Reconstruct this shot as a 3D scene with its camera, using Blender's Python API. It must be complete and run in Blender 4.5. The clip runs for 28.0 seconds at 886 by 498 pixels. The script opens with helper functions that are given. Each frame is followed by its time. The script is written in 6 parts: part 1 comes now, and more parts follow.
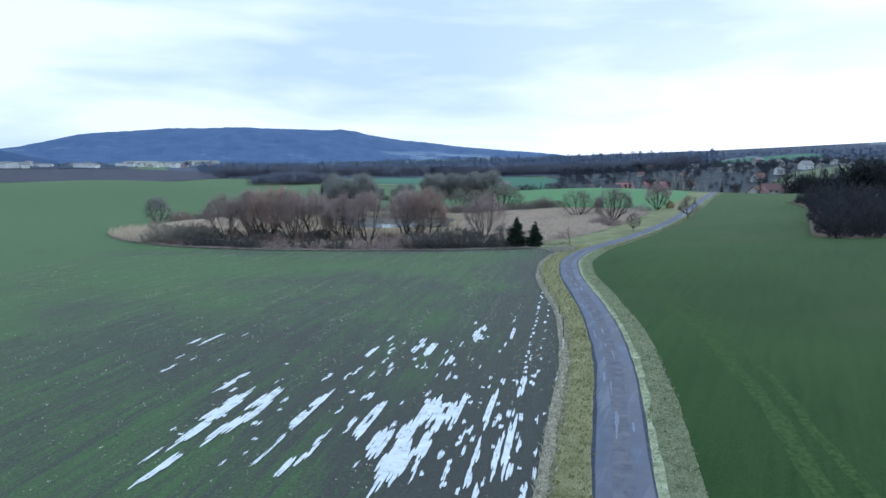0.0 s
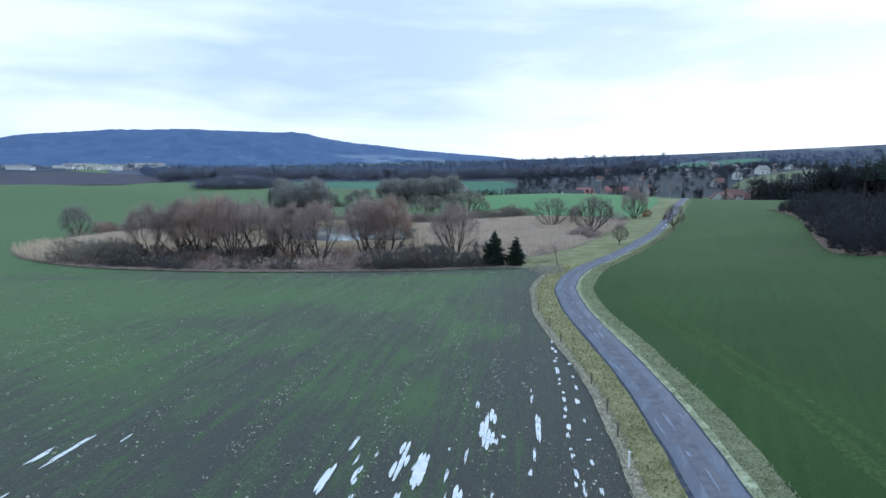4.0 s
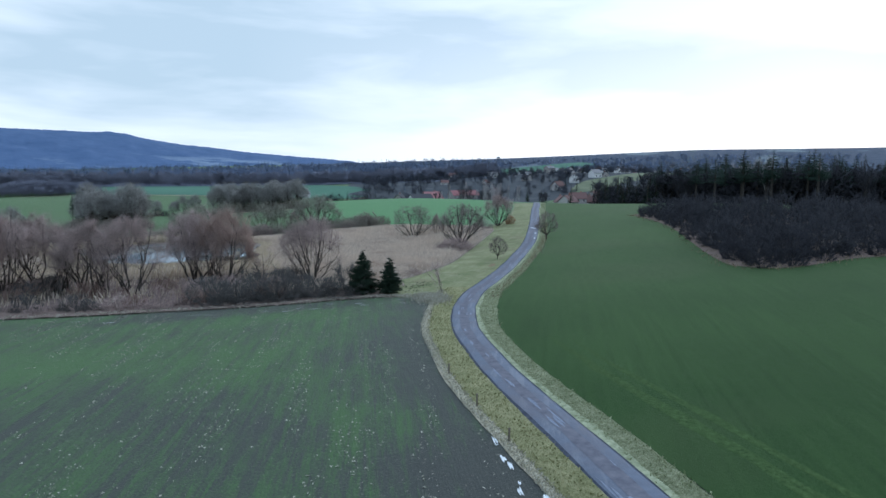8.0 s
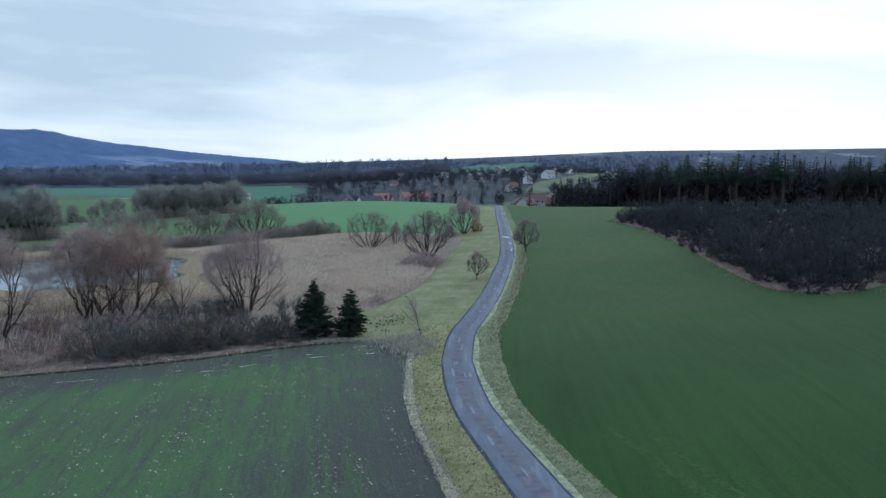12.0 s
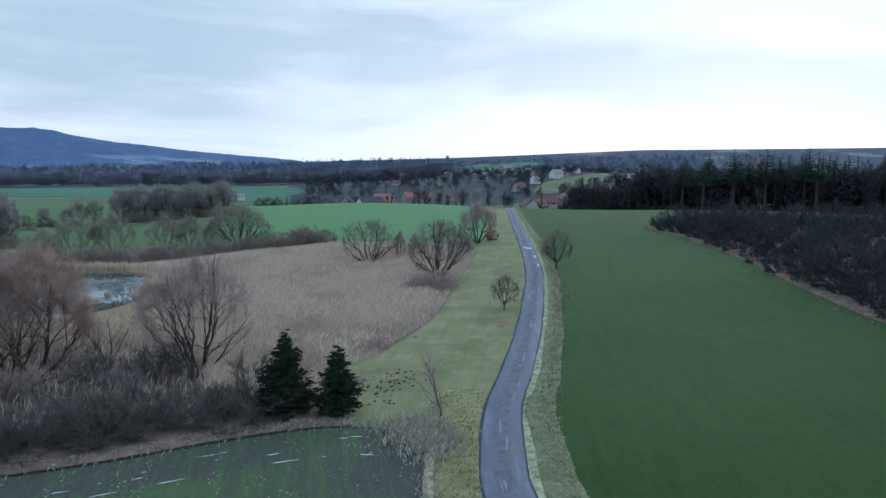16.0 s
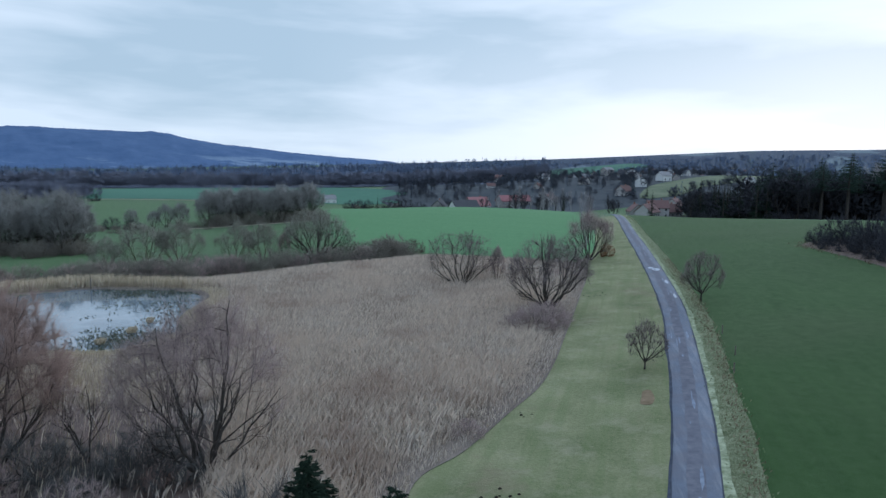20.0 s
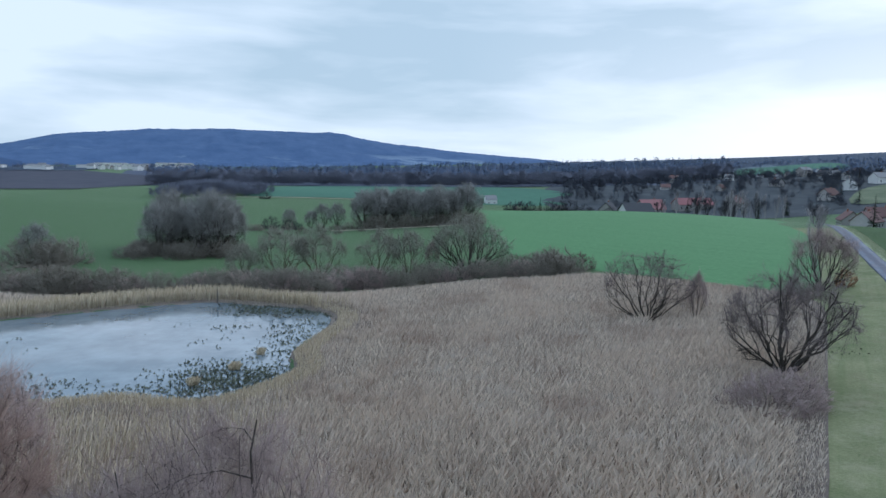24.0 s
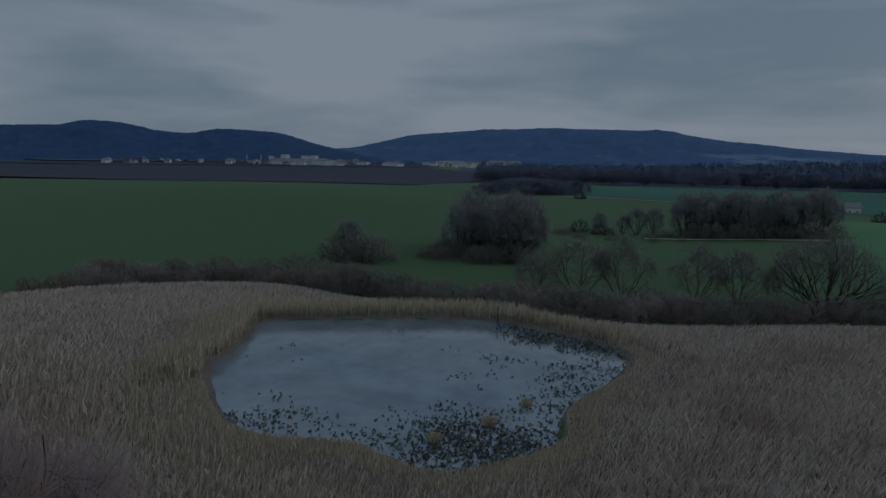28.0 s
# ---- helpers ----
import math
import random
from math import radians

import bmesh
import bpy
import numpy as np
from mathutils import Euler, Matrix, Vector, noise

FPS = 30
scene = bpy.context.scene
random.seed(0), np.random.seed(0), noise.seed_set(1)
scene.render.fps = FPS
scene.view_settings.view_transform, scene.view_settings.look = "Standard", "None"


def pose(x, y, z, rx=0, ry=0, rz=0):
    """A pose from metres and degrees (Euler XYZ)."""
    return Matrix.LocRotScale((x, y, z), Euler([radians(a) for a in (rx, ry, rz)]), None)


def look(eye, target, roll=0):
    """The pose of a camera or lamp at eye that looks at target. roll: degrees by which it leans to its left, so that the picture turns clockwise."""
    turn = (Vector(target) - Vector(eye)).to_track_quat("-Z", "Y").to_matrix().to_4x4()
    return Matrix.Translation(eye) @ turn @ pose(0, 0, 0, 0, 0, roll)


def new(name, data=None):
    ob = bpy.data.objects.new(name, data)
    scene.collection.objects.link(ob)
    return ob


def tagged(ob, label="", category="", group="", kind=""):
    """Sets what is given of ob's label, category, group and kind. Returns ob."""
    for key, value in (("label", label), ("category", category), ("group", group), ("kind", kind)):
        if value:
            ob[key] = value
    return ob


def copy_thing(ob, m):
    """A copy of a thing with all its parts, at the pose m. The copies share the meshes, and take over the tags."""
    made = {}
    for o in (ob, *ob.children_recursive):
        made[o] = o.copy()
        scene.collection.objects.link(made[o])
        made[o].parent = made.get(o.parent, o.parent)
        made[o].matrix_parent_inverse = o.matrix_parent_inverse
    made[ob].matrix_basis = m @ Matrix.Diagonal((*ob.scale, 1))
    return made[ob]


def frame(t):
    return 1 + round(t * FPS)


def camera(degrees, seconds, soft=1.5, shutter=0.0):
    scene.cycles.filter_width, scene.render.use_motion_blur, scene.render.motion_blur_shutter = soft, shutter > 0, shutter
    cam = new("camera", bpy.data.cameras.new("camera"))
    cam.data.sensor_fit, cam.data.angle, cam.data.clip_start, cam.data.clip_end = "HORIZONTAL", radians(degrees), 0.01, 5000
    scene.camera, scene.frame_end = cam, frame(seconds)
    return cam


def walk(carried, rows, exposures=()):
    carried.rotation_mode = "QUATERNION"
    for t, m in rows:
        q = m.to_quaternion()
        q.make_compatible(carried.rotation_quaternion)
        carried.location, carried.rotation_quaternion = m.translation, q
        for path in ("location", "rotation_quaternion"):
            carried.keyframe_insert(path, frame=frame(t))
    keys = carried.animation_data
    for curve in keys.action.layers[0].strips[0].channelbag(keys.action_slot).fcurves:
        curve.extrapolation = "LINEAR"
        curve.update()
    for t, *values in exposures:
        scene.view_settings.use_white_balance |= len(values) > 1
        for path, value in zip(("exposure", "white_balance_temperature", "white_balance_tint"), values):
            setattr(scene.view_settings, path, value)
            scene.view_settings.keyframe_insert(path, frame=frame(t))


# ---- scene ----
# The flight: seconds, place, tilt, heading and roll in degrees.
cam = camera(67.3, 28.0)
ROWS = [
    (0, -0.11, -26.19, 13.5, 82.31, -0.72, 0.25),
    (0.5, -0.18, -23.71, 13.54, 82.34, -0.8, 0.28),
    (1, -0.34, -21.2, 13.58, 82.38, -0.9, 0.31),
    (1.5, -0.56, -18.63, 13.61, 82.38, -1.08, 0.33),
    (2, -0.84, -16.02, 13.64, 82.46, -1.54, 0.36),
    (2.5, -1.15, -13.36, 13.67, 82.47, -2.06, 0.39),
    (4.5, -2.3, -2.21, 13.77, 82.66, -5.79, 0.48),
    (5, -2.5, 0.68, 13.8, 82.65, -7.09, 0.49),
    (5.5, -2.65, 3.61, 13.82, 82.72, -9.36, 0.51),
    (6, -2.74, 6.58, 13.83, 82.77, -12.05, 0.53),
    (6.5, -2.76, 9.57, 13.85, 82.88, -14.66, 0.55),
    (7, -2.71, 12.57, 13.87, 82.89, -17.09, 0.56),
    (7.5, -2.59, 15.6, 13.88, 82.95, -18.44, 0.58),
    (8, -2.39, 18.63, 13.9, 83.01, -18.46, 0.59),
    (8.5, -2.11, 21.67, 13.91, 83.02, -18.62, 0.61),
    (9, -1.76, 24.71, 13.92, 83.1, -21.85, 0.62),
    (9.5, -1.33, 27.74, 13.93, 83.11, -23.07, 0.63),
    (10, -0.83, 30.77, 13.94, 83.08, -23.09, 0.64),
    (10.5, -0.26, 33.78, 13.95, 83.09, -23.12, 0.65),
    (11, 0.38, 36.77, 13.96, 83.1, -23.13, 0.66),
    (11.5, 1.07, 39.75, 13.97, 83.08, -23.13, 0.67),
    (12, 1.82, 42.71, 13.98, 83.08, -23.15, 0.68),
    (12.5, 2.62, 45.64, 13.99, 83.09, -23.14, 0.69),
    (14.5, 6.2, 57.16, 14.02, 83.07, -23.12, 0.73),
    (15, 7.15, 59.98, 14.03, 83.03, -23.09, 0.73),
    (15.5, 8.11, 62.79, 14.03, 83.04, -23.09, 0.74),
    (16, 9.08, 65.58, 14.04, 83.01, -23.07, 0.75),
    (16.5, 10.04, 68.35, 14.05, 83.01, -23.04, 0.76),
    (17, 10.98, 71.12, 14.06, 83.07, -23.0, 0.77),
    (17.5, 11.91, 73.88, 14.07, 83.07, -22.76, 0.78),
    (18, 12.8, 76.63, 14.08, 83.09, -21.86, 0.78),
    (18.5, 13.67, 79.38, 14.09, 83.09, -20.32, 0.79),
    (19, 14.49, 82.13, 14.1, 83.08, -18.49, 0.8),
    (19.5, 15.27, 84.88, 14.11, 83.04, -16.73, 0.81),
    (20, 16.0, 87.64, 14.13, 83.03, -15.01, 0.82),
    (20.5, 16.67, 90.4, 14.14, 83.02, -13.43, 0.83),
    (21, 17.29, 93.16, 14.16, 82.98, -11.9, 0.84),
    (21.5, 17.83, 95.93, 14.18, 82.93, -10.22, 0.85),
    (23.5, 19.32, 106.96, 14.26, 82.76, -2.93, 0.9),
    (24, 19.51, 109.67, 14.28, 82.74, -1.12, 0.92),
    (24.5, 19.62, 112.34, 14.31, 82.68, 1.62, 0.93),
    (25, 19.66, 114.96, 14.33, 82.57, 4.68, 0.95),
    (25.5, 19.63, 117.51, 14.36, 82.48, 7.73, 0.97),
    (26, 19.54, 119.97, 14.4, 82.44, 10.83, 0.98),
    (26.5, 19.38, 122.31, 14.43, 82.42, 14.01, 1.0),
    (27, 19.16, 124.51, 14.46, 82.35, 17.26, 1.02),
    (27.5, 18.89, 126.52, 14.5, 82.27, 21.74, 1.04),
    (28, 18.57, 128.32, 14.54, 82.14, 26.0, 1.07),
]
walk(cam, [(t, pose(x, y, z, 0, 0, turn) @ pose(0, 0, 0, tilt) @ pose(0, 0, 0, 0, 0, roll)) for t, x, y, z, tilt, turn, roll in ROWS],
     exposures=[(0, 0.26, 5500, 10), (6, 0.24, 5520, 10), (9, 0.04, 5560, 10), (17, -0.05, 5480, 10), (21, -0.14, 5450, 10), (25, 0.02, 5500, 10), (27.0, 0.06, 5500, 10), (27.3, -0.45, 5400, 10), (27.7, -1.35, 5350, 10), (28, -2.0, 5480, 10)])

# ---- light: an overcast winter sky, brightest low in the north-east ----
world = bpy.data.worlds.new("sky")
scene.world = world
world.use_nodes = True
wt = world.node_tree
wt.nodes.clear()


def nd(tree, kind, ins=None, out=0, **props):
    """A node with its inputs set from values or sockets; gives back one output socket."""
    n = tree.nodes.new(kind)
    for k, v in props.items():
        if k == "op":
            n.operation = v
        elif k == "blend":
            n.blend_type = v
        elif k == "dtype":
            n.data_type = v
        elif k == "dims":
            n.noise_dimensions = v
    for k, v in (ins or {}).items():
        if hasattr(v, "is_output"):
            tree.links.new(v, n.inputs[k])
        else:
            n.inputs[k].default_value = v
    return n.outputs[out]


def math_(tree, op, a, b=0.0, c=0.0):
    return nd(tree, "ShaderNodeMath", {0: a, 1: b, 2: c}, op=op)


def noise_(tree, vec, scale, detail=4.0, rough=0.55):
    return nd(tree, "ShaderNodeTexNoise", {"Vector": vec, "Scale": scale, "Detail": detail, "Roughness": rough})


def mapped(tree, vec, scale=(1, 1, 1), rot=0.0, loc=(0, 0, 0)):
    """The vector turned first, then stretched and moved."""
    if rot:
        vec = nd(tree, "ShaderNodeMapping", {"Vector": vec, "Rotation": (0, 0, rot)})
    return nd(tree, "ShaderNodeMapping", {"Vector": vec, "Scale": scale, "Location": loc})


def ramp(tree, v, lo, hi):
    return nd(tree, "ShaderNodeMapRange", {0: v, 1: lo, 2: hi, 3: 0.0, 4: 1.0})


def mixc(tree, f, a, b):
    n = tree.nodes.new("ShaderNodeMix")
    n.data_type = "RGBA"
    for k, v in ((0, f), (6, a), (7, b)):
        if hasattr(v, "is_output"):
            tree.links.new(v, n.inputs[k])
        else:
            n.inputs[k].default_value = (*v, 1) if k and len(v) == 3 else v
    return n.outputs[2]


SUN_AZ, SUN_EL = radians(48), radians(14)
sky_node = wt.nodes.new("ShaderNodeTexSky")
sky_node.sky_type = "NISHITA"
sky_node.sun_disc = False
sky_node.sun_elevation, sky_node.sun_rotation = SUN_EL, SUN_AZ
sky_dir = nd(wt, "ShaderNodeTexCoord", out=0)
sx, sy, sz = (nd(wt, "ShaderNodeSeparateXYZ", {0: sky_dir}, out=k) for k in range(3))
lift = math_(wt, "ADD", math_(wt, "MAXIMUM", sz, 0.0), 0.17)
deck = nd(wt, "ShaderNodeCombineXYZ", {0: math_(wt, "DIVIDE", sx, lift), 1: math_(wt, "DIVIDE", sy, lift), 2: 0.0})
deck = mapped(wt, deck, (0.8, 1.0, 1.0), radians(-8), (3.1, 1.7, 0))
layer = mapped(wt, sky_dir, (1.4, 1.4, 7.0), 0.0, (0.3, 0.7, 0.45))
swirl = nd(wt, "ShaderNodeTexNoise", {"Vector": layer, "Scale": 1.6, "Detail": 2.0}, out=1)
layer = nd(wt, "ShaderNodeVectorMath", {0: layer, 1: nd(wt, "ShaderNodeVectorMath", {0: swirl, 3: 0.35}, op="SCALE")}, op="ADD")
clouds = math_(wt, "ADD", math_(wt, "MULTIPLY", noise_(wt, layer, 1.6, 5.0, 0.5), 0.75), math_(wt, "MULTIPLY", noise_(wt, deck, 0.7, 4.0, 0.5), 0.25))
shelf = math_(wt, "MULTIPLY", ramp(wt, sz, 0.04, 0.085), math_(wt, "SUBTRACT", 1.0, ramp(wt, sz, 0.13, 0.20)))
clouds = ramp(wt, math_(wt, "SUBTRACT", clouds, math_(wt, "MULTIPLY", shelf, 0.05)), 0.38, 0.55)
glow = nd(wt, "ShaderNodeVectorMath", {0: sky_dir, 1: (math.sin(SUN_AZ) * 0.99, math.cos(SUN_AZ) * 0.99, 0.12)}, out=1, op="DOT_PRODUCT")
glow = math_(wt, "MULTIPLY", math_(wt, "MULTIPLY", ramp(wt, glow, 0.70, 0.96), math_(wt, "SUBTRACT", 1.0, math_(wt, "MULTIPLY", ramp(wt, sz, 0.07, 0.22), 0.85))), math_(wt, "ADD", 0.6, math_(wt, "MULTIPLY", clouds, 0.4)))
cover = mixc(wt, clouds, (0.575, 0.685, 0.735), (0.93, 0.985, 1.0))
cover = mixc(wt, glow, cover, (1.15, 1.15, 1.13))
upper = ramp(wt, sz, 0.24, 0.5)
cover = mixc(wt, math_(wt, "MULTIPLY", upper, 0.7), cover, (0.74, 0.91, 1.08))
veil = nd(wt, "ShaderNodeVectorMath", {0: nd(wt, "ShaderNodeVectorMath", {0: sky_node.outputs[0], 3: 0.007}, op="SCALE"), 1: cover}, op="ADD")
back = nd(wt, "ShaderNodeBackground", {0: veil, 1: 0.9})
nd_out = wt.nodes.new("ShaderNodeOutputWorld")
wt.links.new(back, nd_out.inputs[0])

sun = new("sun", bpy.data.lights.new("sun", "SUN"))
sun.data.energy, sun.data.angle, sun.data.color = 1.1, radians(40), (1.0, 0.97, 0.93)
sun.matrix_world = look((0, 0, 0), (-math.sin(SUN_AZ) * math.cos(SUN_EL), -math.cos(SUN_AZ) * math.cos(SUN_EL), -math.sin(SUN_EL) - 0.35))


# ---- the lie of the land ----
HUMPS = [[1.0, 0.1, 0.8, 0.7, 1.5, 3.4], [0.4, -0.1, 2.1, 1.1, -0.1, 1.9], [-0.8, 0.4, -0.9, -1.9, 4.9, 0.7], [-1.6, -0.6, 0.4, -2.3, 1.0, 4.3],
         [-0.4, -0.4, -0.6, 2.2, -2.4, 3.6], [6.6, 3.3, -5.8, -1.1, 9.1, -7.4], [-2.6, -3.2, 4.7, -4.1, -2.1, -3.5]]
HX, HY = (-200, -110, -30, 40, 110, 190), (-40, 40, 120, 200, 280, 370, 480)
WATER = -7.0


def step(a, b, v):
    k = np.clip((v - a) / (b - a), 0, 1)
    return k * k * (3 - 2 * k)


def smooth_line(points, n=8, closed=False):
    """A Catmull-Rom curve through points, n steps a span."""
    p = np.array(points, float)
    ext = np.vstack([p[-1:], p, p[:2]]) if closed else np.vstack([2 * p[:1] - p[1:2], p, 2 * p[-1:] - p[-2:-1]])
    out = []
    for i in range(1, len(ext) - 2):
        a, b, c, d = ext[i - 1 : i + 3]
        for s in np.arange(n) / n:
            out.append(0.5 * (2 * b + (c - a) * s + (2 * a - 5 * b + 4 * c - d) * s * s + (3 * b - a - 3 * c + d) * s ** 3))
    if not closed:
        out.append(p[-1])
    return np.array(out)


def inside(poly, x, y):
    """Signed distance to a polygon, positive inside."""
    x, y = np.asarray(x, float), np.asarray(y, float)
    best, odd = np.full(x.shape, 1e9), np.zeros(x.shape, bool)
    for (ax, ay), (bx, by) in zip(poly, np.roll(poly, -1, 0)):
        ex, ey = bx - ax, by - ay
        k = np.clip(((x - ax) * ex + (y - ay) * ey) / (ex * ex + ey * ey + 1e-9), 0, 1)
        best = np.minimum(best, np.hypot(x - ax - k * ex, y - ay - k * ey))
        odd ^= ((ay > y) != (by > y)) & (x < (bx - ax) * (y - ay) / (by - ay + 1e-12) + ax)
    return np.where(odd, best, -best)


POND = smooth_line([(-39.5, 193.7), (-34.5, 197.6), (-28.5, 201.6), (-21, 206), (-13.5, 209.2), (-5, 207.6), (3, 204.8), (6.6, 200.4), (7, 194.7), (5.2, 187.3), (4.4, 181.7), (5.9, 176.1), (4.6, 172.6),
                    (2.2, 169), (-0.6, 166.6), (-4, 167), (-8, 168), (-13, 166.4), (-18, 166), (-22, 168.2), (-26, 171.4), (-31, 175.6), (-32.6, 180), (-35.4, 186.4)], 4, True)


def height(x, y):
    x, y = np.asarray(x, float), np.asarray(y, float)
    z = np.full(np.broadcast(x, y).shape, -6.0)
    for row, hy in zip(HUMPS, HY):
        for h, hx in zip(row, HX):
            z = z + h * np.exp(-((x - hx) ** 2 + (y - hy) ** 2) / 9800)
    r, az = np.hypot(x - 20, y - 100), np.degrees(np.arctan2(x - 20, y - 100))
    top = np.interp(az, (-60, -12, 11, 25, 40, 70), (-14, -8, 26, 48, 78, 90))
    z = z - 5 * step(480, 800, r) + (top + 11) * step(750, 2300, r)
    z = z - 4.5 * np.exp(-((x - 165) ** 2 + (y - 505) ** 2) / 5000)
    z = z + 17 * np.exp(-((x - 400) ** 2 + (y - 720) ** 2) / 45000) + 10 * np.exp(-((x - 520) ** 2 + (y - 520) ** 2) / 33800)
    return z


def ground_z(x, y):
    x, y = np.asarray(x, float), np.asarray(y, float)
    z = height(x, y)
    near = (x > -60) & (x < 30) & (y > 140) & (y < 240)
    if np.any(near):
        d = inside(POND, np.where(near, x, -16.0), np.where(near, y, 300.0))
        z = np.where(near, np.where(d > -12, WATER + 0.18 + (z - WATER - 0.18) * step(0, 12, -d) - 1.1 * step(-0.6, 4, d), z), z)
    return z


def gz(x, y):
    return float(ground_z(np.array([x]), np.array([y]))[0])


# ---- materials ----
def material(name, build, rough=0.95, spec=0.06, sheen=0.0, soft=0.0):
    m = bpy.data.materials.new(name)
    m.use_nodes = True
    t = m.node_tree
    b = t.nodes["Principled BSDF"]
    b.inputs["Roughness"].default_value = rough
    b.inputs["Specular IOR Level"].default_value = spec
    pos = nd(t, "ShaderNodeNewGeometry", out=0)
    got = build(t, pos)
    if not isinstance(got, tuple):
        got = (got,)
    t.links.new(got[0], b.inputs["Base Color"])
    if sheen:
        b.inputs["Sheen Weight"].default_value = sheen
        b.inputs["Sheen Roughness"].default_value = 0.3
        b.inputs["Sheen Tint"].default_value = (0.42, 0.49, 0.34, 1)
    if len(got) > 1 and got[1] is not None:
        height_, strength, dist = got[1]
        bump = nd(t, "ShaderNodeBump", {"Strength": strength, "Distance": dist, "Height": height_})
        t.links.new(bump, b.inputs["Normal"])
    if soft:
        # Fine twigs scatter light from above whichever way a facet turns.
        n = nd(t, "ShaderNodeVectorMath", {0: nd(t, "ShaderNodeNewGeometry", out=1), 3: 1 - soft}, op="SCALE")
        n = nd(t, "ShaderNodeVectorMath", {0: n, 1: (0, 0, soft)}, op="ADD")
        t.links.new(nd(t, "ShaderNodeVectorMath", {0: n}, op="NORMALIZE"), b.inputs["Normal"])
    if len(got) > 2 and got[2] is not None:
        t.links.new(got[2], b.inputs["Roughness"])
    return m


def rand_obj(t):
    return nd(t, "ShaderNodeObjectInfo", out=5)


def rand_island(t):
    return nd(t, "ShaderNodeNewGeometry", out=8)


ROW = radians(-12)


def crop_muddy(t, p):
    """Young winter corn on wet soil, drilled in rows, greener patches and bare tracks."""
    r = mapped(t, p, (1, 1, 1), -ROW)
    streak = noise_(t, mapped(t, r, (1.5, 0.07, 1)), 1.0, 6.0, 0.65)
    fine = noise_(t, mapped(t, r, (7.0, 0.5, 1)), 1.0, 3.0)
    grain = noise_(t, p, 6.0, 4.0, 0.7)
    blot = noise_(t, p, 0.045, 4.0)
    far = nd(t, "ShaderNodeSeparateXYZ", {0: p}, out=1)
    west = nd(t, "ShaderNodeSeparateXYZ", {0: p}, out=0)
    lush = math_(t, "ADD", ramp(t, far, 30.0, 190.0), ramp(t, math_(t, "MULTIPLY", west, -1.0), 15.0, 120.0))
    g = math_(t, "ADD", math_(t, "MULTIPLY", streak, 0.72), math_(t, "MULTIPLY", blot, 0.7))
    g = math_(t, "ADD", g, math_(t, "MULTIPLY", fine, 0.30))
    g = math_(t, "ADD", math_(t, "ADD", g, math_(t, "MULTIPLY", lush, 0.29)), math_(t, "MULTIPLY", grain, 0.5))
    # Rolled bare strips beside the lane and along the northern headland.
    lane = math_(t, "SUBTRACT", math_(t, "ADD", math_(t, "MULTIPLY", far, 0.178), 4.0), west)
    bare = math_(t, "SUBTRACT", 1.0, ramp(t, lane, 2.5, 11.0))
    bare = math_(t, "MAXIMUM", bare, math_(t, "MULTIPLY", ramp(t, far, 105.5, 108.5), math_(t, "SUBTRACT", 1.0, ramp(t, far, 116.0, 119.0))))
    bare = math_(t, "MULTIPLY", bare, math_(t, "SUBTRACT", 1.0, ramp(t, far, 118.0, 120.0)))
    g = math_(t, "SUBTRACT", g, math_(t, "MULTIPLY", bare, 0.15))
    green = ramp(t, g, 1.05, 1.30)
    soil = mixc(t, grain, (0.029, 0.033, 0.032), (0.086, 0.088, 0.082))
    leaf = mixc(t, grain, (0.037, 0.080, 0.030), (0.094, 0.156, 0.068))
    col = mixc(t, green, soil, leaf)
    fleck = ramp(t, noise_(t, p, 3.2, 2.0, 0.9), 0.66, 0.72)
    col = mixc(t, math_(t, "MULTIPLY", fleck, 0.4), col, (0.30, 0.30, 0.23))
    return col, (math_(t, "ADD", grain, fine), 0.6, 0.12)


def crop_green(t, p):
    """A close sward of winter corn with faint drill lines."""
    grain = noise_(t, p, 5.0, 5.0, 0.75)
    line = noise_(t, mapped(t, p, (1.6, 0.06, 1), radians(28)), 1.0, 3.0)
    blot = noise_(t, p, 0.03, 5.0)
    v = math_(t, "ADD", math_(t, "MULTIPLY", grain, 0.5), math_(t, "MULTIPLY", line, 0.4))
    v = ramp(t, math_(t, "ADD", v, math_(t, "MULTIPLY", blot, 0.6)), 0.5, 1.05)
    col = mixc(t, v, (0.018, 0.043, 0.0125), (0.045, 0.090, 0.0265))
    thin = ramp(t, noise_(t, p, 0.021, 3.0), 0.52, 0.66)
    col = mixc(t, math_(t, "MULTIPLY", thin, 0.55), col, (0.052, 0.072, 0.032))
    # Paler olive towards the north, broken up by grain.
    crest = math_(t, "ADD", nd(t, "ShaderNodeSeparateXYZ", {0: p}, out=1), math_(t, "MULTIPLY", noise_(t, p, 0.02, 3.0), 90.0))
    paler = math_(t, "MULTIPLY", ramp(t, crest, 110.0, 230.0), ramp(t, noise_(t, p, 0.9, 5.0, 0.7), 0.25, 0.75))
    col = mixc(t, math_(t, "MULTIPLY", paler, 0.75), col, (0.088, 0.128, 0.058))
    return col, (grain, 0.5, 0.1)


def pale_crop(t, p):
    """A wheel track where the corn stands thin and pale."""
    grain = noise_(t, p, 3.0, 5.0, 0.75)
    v = ramp(t, grain, 0.35, 0.68)
    return mixc(t, v, (0.026, 0.052, 0.016), (0.064, 0.112, 0.036)), (grain, 0.6, 0.1)


